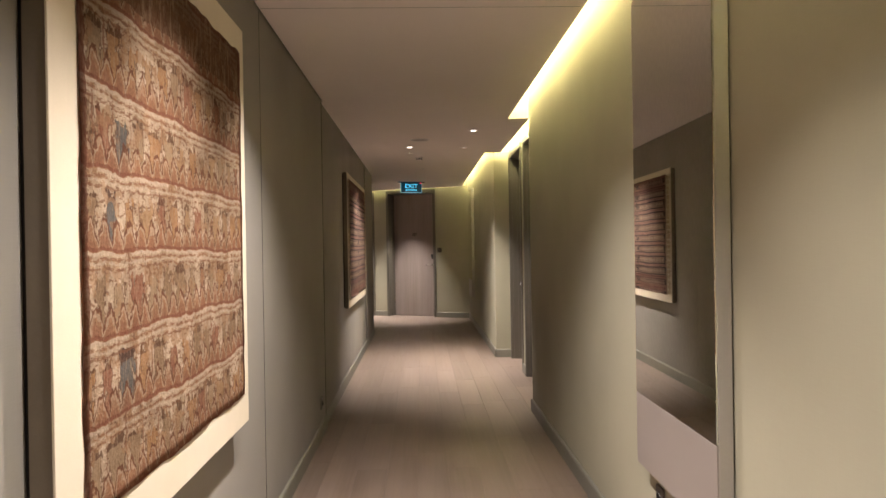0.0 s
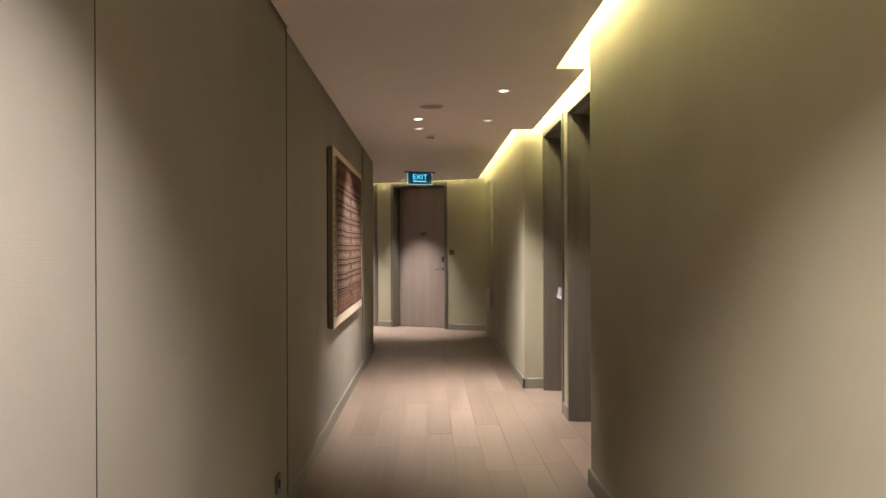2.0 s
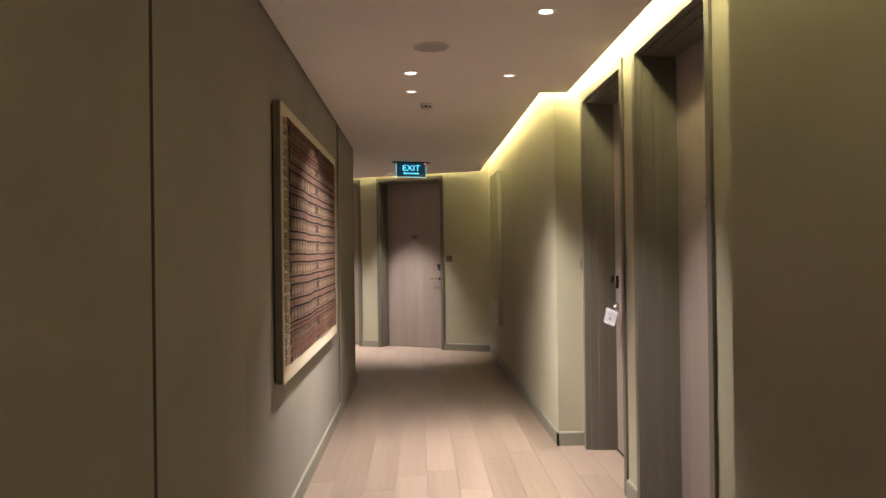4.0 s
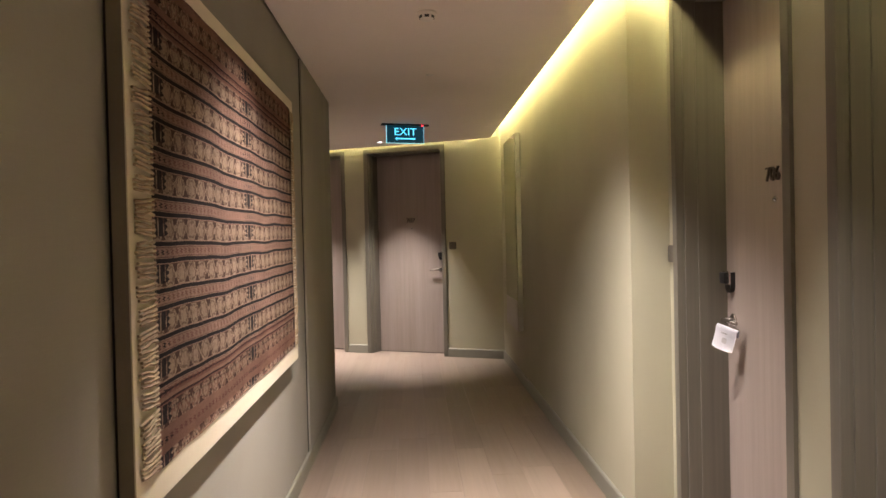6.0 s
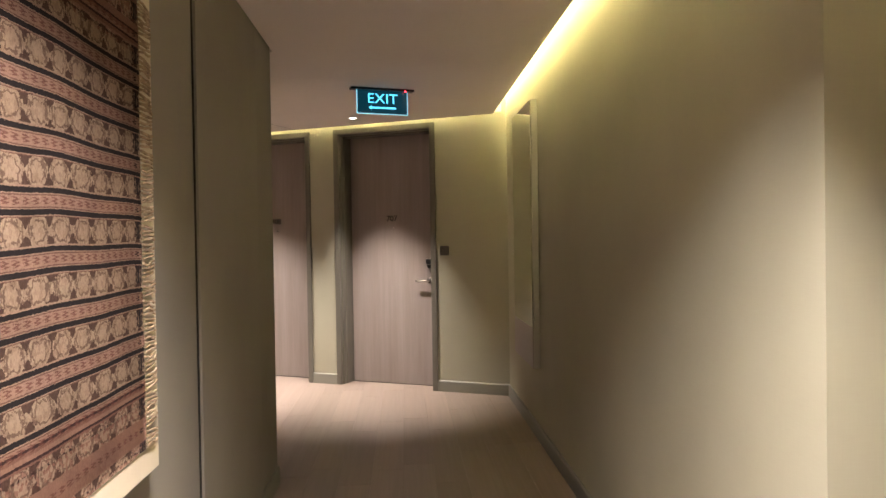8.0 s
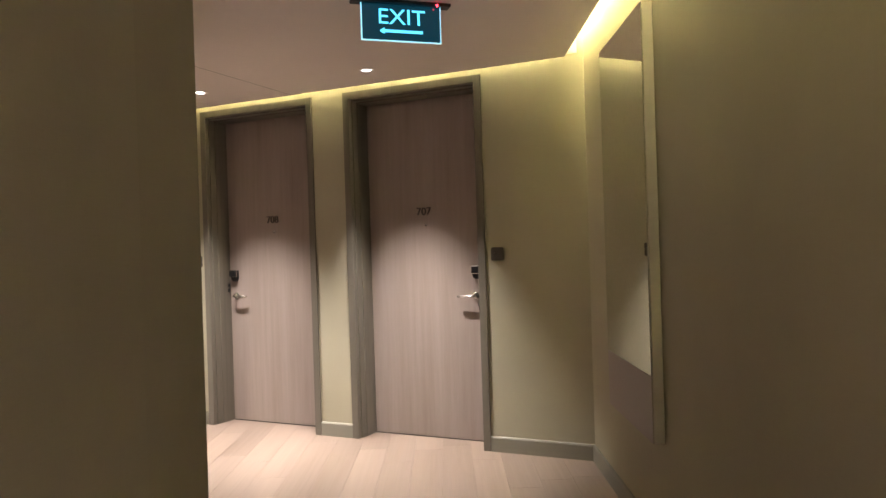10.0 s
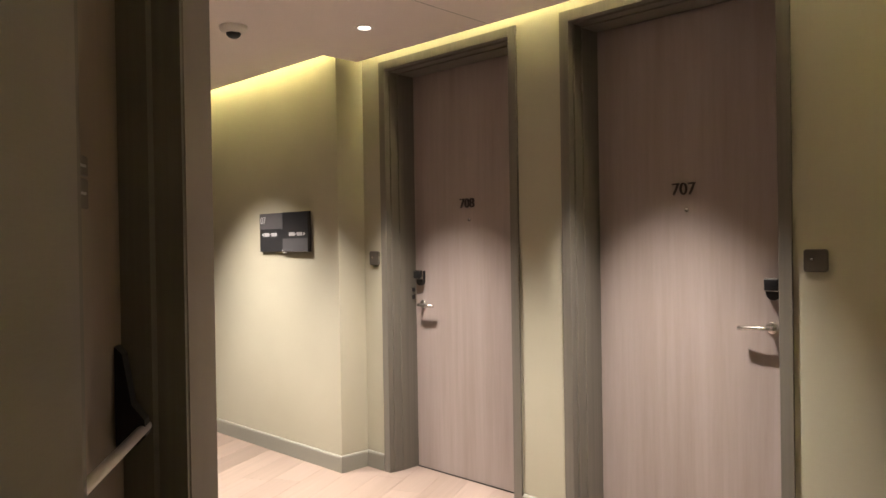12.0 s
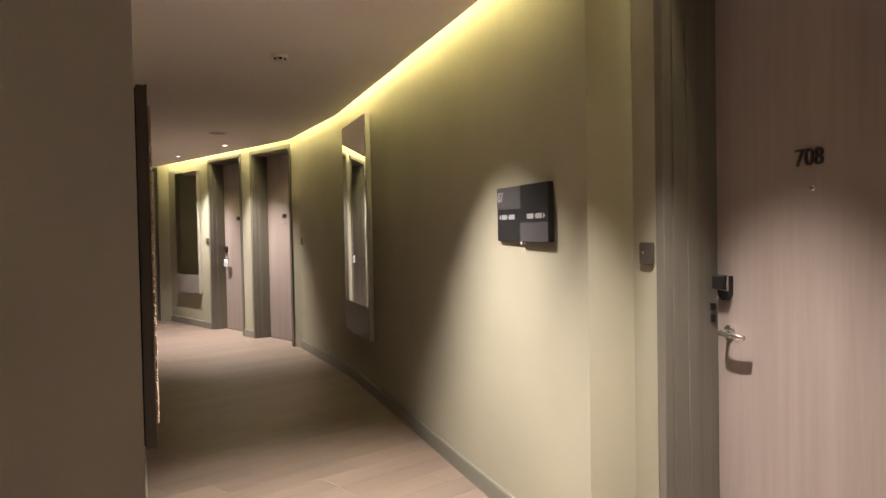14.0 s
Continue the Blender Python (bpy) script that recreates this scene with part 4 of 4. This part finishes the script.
def framed_striped(m, label, w=2.31, h=1.345, board=None, edge=None):
    ob = thing("framed_textile", m, label, "wall art")
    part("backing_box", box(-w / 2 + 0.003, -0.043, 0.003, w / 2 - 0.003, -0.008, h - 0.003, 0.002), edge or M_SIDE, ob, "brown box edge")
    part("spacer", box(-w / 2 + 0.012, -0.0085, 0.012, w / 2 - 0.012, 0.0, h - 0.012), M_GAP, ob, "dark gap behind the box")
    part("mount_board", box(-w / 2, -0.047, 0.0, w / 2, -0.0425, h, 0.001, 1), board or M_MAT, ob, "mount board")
    cloth = part("cloth", rippled_cloth(2.065, 1.215, 0.001, 60, 36, 2.0), M_IKAT, ob, "striped brown, pink and black ikat cloth", True)
    cloth.matrix_local = Matrix.Translation((-1.02, -0.05, 0.075))
    for name_, a, b, s in (("fringe", -0.115, 0.004, 5), ("fringe", 2.155, 2.061, 8)):
        fr = part(name_, fringe_threads(b, a, 1.20, 96, s), M_FRINGE, ob, "loose cream and brown threads", kind="stuff")
        fr.matrix_local = Matrix.Translation((-1.02, -0.05, 0.08))
    return ob


def framed_figured(m, w=1.55, h=1.52):
    ob = thing("framed_textile", m, "framed rust and cream figured textile on cream board", "wall art")
    part("backing_box", box(-w / 2 + 0.003, -0.055, 0.003, w / 2 - 0.003, -0.010, h - 0.003, 0.002), M_SIDE, ob, "brown box edge")
    part("spacer", box(-w / 2 + 0.012, -0.0105, 0.012, w / 2 - 0.012, 0.0, h - 0.012), M_GAP, ob, "dark gap behind the box")
    part("mount_board", box(-w / 2, -0.060, 0.0, w / 2, -0.0545, h, 0.001, 1), M_MAT, ob, "cream mount board")
    cloth = part("cloth", rippled_cloth(1.36, 1.30, 0.001, 44, 44, 6.0, 0.012), M_FIGURED, ob, "rust, ochre and cream figured cloth", True)
    cloth.matrix_local = Matrix.Translation((-0.66, -0.063, 0.115))
    return ob


framed_figured(pose(NEAR_LEFT, 1.02, 0.70, 0, 0, 90))
framed_striped(pose(LEFT, 7.39, 0.765, 0, 0, 90), "wide framed striped ikat textile with fringed ends")
pp = in_b + (in_1 - in_b).normalized() * 2.88
ia = math.degrees(math.atan2((in_1 - in_b).y, (in_1 - in_b).x))
# board and box coloured dark for the shade they stand in
framed_striped(pose(pp.x, pp.y, 0.60, 0, 0, ia), "framed textile seen edge-on past the corner", board=M_SHADED_EDGE, edge=M_SHADED_EDGE)

# ---------- direction sign ----------
def direction_sign(m):
    """Two plaques side by side: local x along the wall, y into it, z up from their lower edge."""
    ob = thing("direction_sign", m, "charcoal and grey direction sign of two plaques", "sign")
    left = part("plaque", box(-0.288, -0.018, 0.0, -0.006, -0.001, 0.254, 0.001, 1), M_SIGN_DARK, ob, "charcoal plaque with floor number")
    right = part("plaque", box(0.004, -0.026, 0.0, 0.288, -0.001, 0.254, 0.001, 1), M_SIGN_DARK, ob, "charcoal plaque with arrow to the right")
    part("grey_field", box(-0.287, -0.0195, 0.150, -0.007, -0.0182, 0.253), M_SIGN_GREY, left)
    part("grey_field", box(0.005, -0.0275, 0.001, 0.287, -0.0262, 0.085), M_SIGN_GREY, right)
    letters("07", 0.046, 0.002, left, M_SIGN_INK, Matrix.Translation((-0.243, -0.0205, 0.206)), "floor_number", "pale floor number")
    for p, x0, y, s in ((left, -0.262, -0.0195, -1), (right, 0.262, -0.0275, 1)):
        bm = bmesh.new()
        tip = [(x0, 0.1125), (x0 - s * 0.020, 0.1245), (x0 - s * 0.020, 0.1005)]
        f = [bm.verts.new((px, y, pz)) for px, pz in tip]
        b = [bm.verts.new((px, y + 0.0012, pz)) for px, pz in tip]
        bm.faces.new(f)
        bm.faces.new(b[::-1])
        for i in range(3):
            bm.faces.new((f[i], f[(i + 1) % 3], b[(i + 1) % 3], b[i]))
        part("arrow", bm, M_SIGN_INK, p)
        for a, w in ((0.032, 0.062), (0.100, 0.012), (0.118, 0.066)):
            c = x0 - s * (a + w / 2)
            hgt = 0.003 if w < 0.02 else 0.011
            part("text_bar", box(c - w / 2, y, 0.1125 - hgt, c + w / 2, y + 0.0012, 0.1125 + hgt), M_SIGN_INK, p)
    part("clip", box(-0.012, -0.020, -0.012, 0.010, -0.001, 0.012), M_WHITE, ob, "small white clip")
    return ob


ds = at_end(-2.055, -0.1955)
direction_sign(pose(ds.x, ds.y, 1.33, 0, 0, -25.8))


# ---------- exit sign ----------
def exit_sign(m):
    ob = thing("exit_sign", m, "edge-lit hanging exit sign with a glowing arrow", "exit sign")
    part("ceiling_bar", box(-0.235, -0.03, 0.168, 0.235, 0.03, 0.184, 0.003), M_BLACK, ob, "black ceiling mount")
    pane = part("pane", box(-0.186, -0.004, 0.003, 0.186, 0.004, 0.168), M_EXIT_PANE, ob, "dark clear pane")
    part("edge_glow", box(-0.190, -0.0045, 0.003, -0.1862, 0.0045, 0.168), M_EXIT_EDGE, pane)
    part("edge_glow", box(0.1862, -0.0045, 0.003, 0.190, 0.0045, 0.168), M_EXIT_EDGE, pane)
    part("edge_glow", box(-0.190, -0.0045, -0.001, 0.190, 0.0045, 0.0028), M_EXIT_EDGE, pane)
    letters("EXIT", 0.070, 0.002, pane, M_EXIT_INK, Matrix.Translation((0.0, -0.0055, 0.108)) @ Matrix.Diagonal((1.12, 1, 1, 1)), "glowing_word", "glowing cyan word")
    bm = bmesh.new()
    prof = [(-0.105, 0.045), (-0.082, 0.061), (-0.082, 0.0515), (0.10, 0.0515), (0.10, 0.0385), (-0.082, 0.0385), (-0.082, 0.029)]
    f = [bm.verts.new((x, -0.0062, z)) for x, z in prof]
    b = [bm.verts.new((x, -0.0045, z)) for x, z in prof]
    faces = [bm.faces.new(f), bm.faces.new(b[::-1])]
    for i in range(len(prof)):
        bm.faces.new((f[i], f[(i + 1) % 7], b[(i + 1) % 7], b[i]))
    bmesh.ops.triangulate(bm, faces=faces)
    part("arrow", bm, M_EXIT_INK, pane, "glowing cyan arrow")
    part("indicator", lathe([(0, -0.008), (0.005, -0.004), (0.005, 0.004), (0, 0.006)], 10, None, Matrix.Translation((0.165, -0.032, 0.168))), M_RED, ob, "red indicator light", True)
    return ob


exit_sign(pose(0.506, 11.827, 2.295, 0, 0, 18))


# ---------- fittings of the ceiling ----------
def downlight(x, y, lit=True):
    ob = thing("downlight", pose(x, y, TOP), "small round recessed downlight with a pale rim", "downlight", "ceiling downlights")
    part("rim", lathe([(0.036, 0.004), (0.036, -0.0035), (0.040, -0.005), (0.047, -0.003), (0.049, 0.0), (0.049, 0.004)], 28), M_WHITE, ob, "", True)
    part("reflector", lathe([(0.0365, -0.001), (0.035, 0.0005), (0.030, 0.0020)], 28), M_CHROME, ob, "", True)
    part("lens", lathe([(0.030, 0.0015), (0.029, -0.0002), (0.0, -0.0012)], 28), M_LAMP if lit else M_LAMP_DIM, ob, "glowing lens" if lit else "dim lens", True)
    return ob


for i, (x, y, ax, ay, watts, cone) in enumerate(DOWNLIGHTS):
    downlight(x, y, lit=i not in (5, 6))


def speaker(x, y):
    ob = thing("ceiling_speaker", pose(x, y, TOP), "flat round ceiling speaker with a grey grille", "speaker", "ceiling speakers")
    part("rim", lathe([(0.092, 0.002), (0.092, -0.005), (0.097, -0.006), (0.102, -0.003), (0.102, 0.002)], 36), M_WHITE, ob, "", True)
    part("grille", lathe([(0.092, -0.003), (0.05, -0.0045), (0.0, -0.005)], 36), M_GRILLE, ob, "grey grille", True)


speaker(0.663, 6.69)
speaker(-7.335, 15.68)


def smoke_detector(x, y):
    ob = thing("smoke_detector", pose(x, y, TOP), "small white ceiling smoke detector", "smoke detector", "smoke detectors")
    part("base", lathe([(0, 0.002), (0.050, 0.002), (0.050, -0.010), (0.046, -0.014), (0, -0.014)], 28), M_WHITE, ob, "", True)
    part("sensor_head", lathe([(0.036, -0.0135), (0.034, -0.030), (0.026, -0.038), (0, -0.040)], 28), M_WHITE, ob, "", True)
    for k in range(6):
        a = math.tau * k / 6
        bm = box(-0.011, -0.002, -0.030, 0.011, 0.002, -0.018)
        bmesh.ops.transform(bm, matrix=Matrix.Rotation(a, 4, "Z") @ Matrix.Translation((0, 0.0345, 0)), verts=bm.verts)
        part("vent", bm, M_BLACK, ob)


smoke_detector(0.653, 8.243)
smoke_detector(-3.80, 14.28)


def sprinkler(x, y):
    ob = thing("sprinkler", pose(x, y, TOP), "flush white sprinkler cover", "sprinkler", "sprinklers")
    part("cover", lathe([(0, -0.006), (0.026, -0.006), (0.030, -0.003), (0.030, 0.002)], 24), M_WHITE, ob, "", True)
    part("pin", lathe([(0, -0.013), (0.006, -0.012), (0.008, -0.006), (0, -0.005)], 12), M_WHITE, ob, "", True)


sprinkler(0.70, 9.64)


def dome_camera(x, y):
    ob = thing("dome_camera", pose(x, y, TOP) @ Matrix.Scale(1.2, 4), "white ceiling dome camera with a dark lens", "security camera")
    part("base", lathe([(0, 0.002), (0.058, 0.002), (0.058, -0.012), (0.052, -0.022), (0.034, -0.028), (0.03, -0.029)], 28), M_WHITE, ob, "", True)
    part("dome", lathe([(0.031, -0.028), (0.029, -0.038), (0.020, -0.047), (0.010, -0.051), (0, -0.052)], 24), M_BLACK, ob, "dark dome", True)


dome_camera(-1.61, 13.36)


# ---------- power outlets ----------
def outlet(m, label):
    ob = thing("power_outlet", m, label, "power outlet", "power outlets")
    part("plate", plate(0.086, 0.086, 0.008, 0.008, -0.009), M_BRONZE, ob)
    part("socket_ring", lathe([(0.021, 0.0), (0.021, 0.004), (0.017, 0.005), (0.016, 0.0)], 20, None, Matrix.Translation((0, -0.009, 0)) @ Matrix.Rotation(radians(90), 4, "X")), M_BLACK, ob, "dark round socket", True)
    for dx in (-0.008, 0.008):
        part("pin_hole", lathe([(0, 0.001), (0.0025, 0.001), (0.0025, 0.0), (0, 0.0)], 8, None, Matrix.Translation((dx, -0.009, 0)) @ Matrix.Rotation(radians(90), 4, "X")), M_BLACK, ob)


outlet(pose(NEAR_LEFT, 4.32, 0.24, 0, 0, 90), "dark square power outlet low on the cloth wall")
outlet(pose(SEA, 1.66, 0.40, 0, 0, -90), "dark square power outlet under the mirror")


# ---------- floor planks ----------
def floor_planks():
    ob = thing("floor", Matrix(), "pale grey-brown oak plank floor", "floor", kind="structure")
    wide = 0.186
    meshes = {}

    def plank_mesh(long):
        if long not in meshes:
            bm = bmesh.new()
            w, g, e = wide, 0.0004, 0.0007
            low = [(-w / 2 + g, g, -0.006), (w / 2 - g, g, -0.006), (w / 2 - g, long - g, -0.006), (-w / 2 + g, long - g, -0.006)]
            mid = [(x, y, -e) for x, y, _ in low]
            top = [(x + (e if x < 0 else -e), y + (e if y < long / 2 else -e), 0.0) for x, y, _ in low]
            rows = [[bm.verts.new(p) for p in r] for r in (low, mid, top)]
            for a, b in zip(rows, rows[1:]):
                for i in range(4):
                    bm.faces.new((a[i], a[(i + 1) % 4], b[(i + 1) % 4], b[i]))
            bm.faces.new(rows[2])
            meshes[long] = mesh_of(bm, "plank")
            meshes[long].materials.append(M_FLOOR)
        return meshes[long]

    rng = random.Random(4)
    spans = []                       # (column centre, first y, last y)
    x = LEFT - 0.02 + wide / 2
    while x < 1.95:
        y1 = 14.9 - 0.47 * (x + 0.1) + 0.35
        spans.append((x, START - 0.1, y1))
        x += wide
    x = LEFT - 0.02 - wide / 2
    while x > -12.9:
        near = 12.1 + (0.5 * (-0.9 - x) if x < -0.9 else -1.5 * (x + 0.9))
        near = min(near, 15.3)
        far = min(14.2 - 0.472 * (x + 1.3) + 0.3, 17.0)
        if x < -0.1:
            spans.append((x, near - 0.75, far))
        x -= wide
    for x, y0, y1 in spans:
        y = y0 - rng.uniform(0, 1.1)
        while y < y1:
            long = 1.2
            p = new("plank", plank_mesh(long))
            p.parent = ob
            p.location = (x, y, 0.0)
            y += long
    return ob


floor_planks()
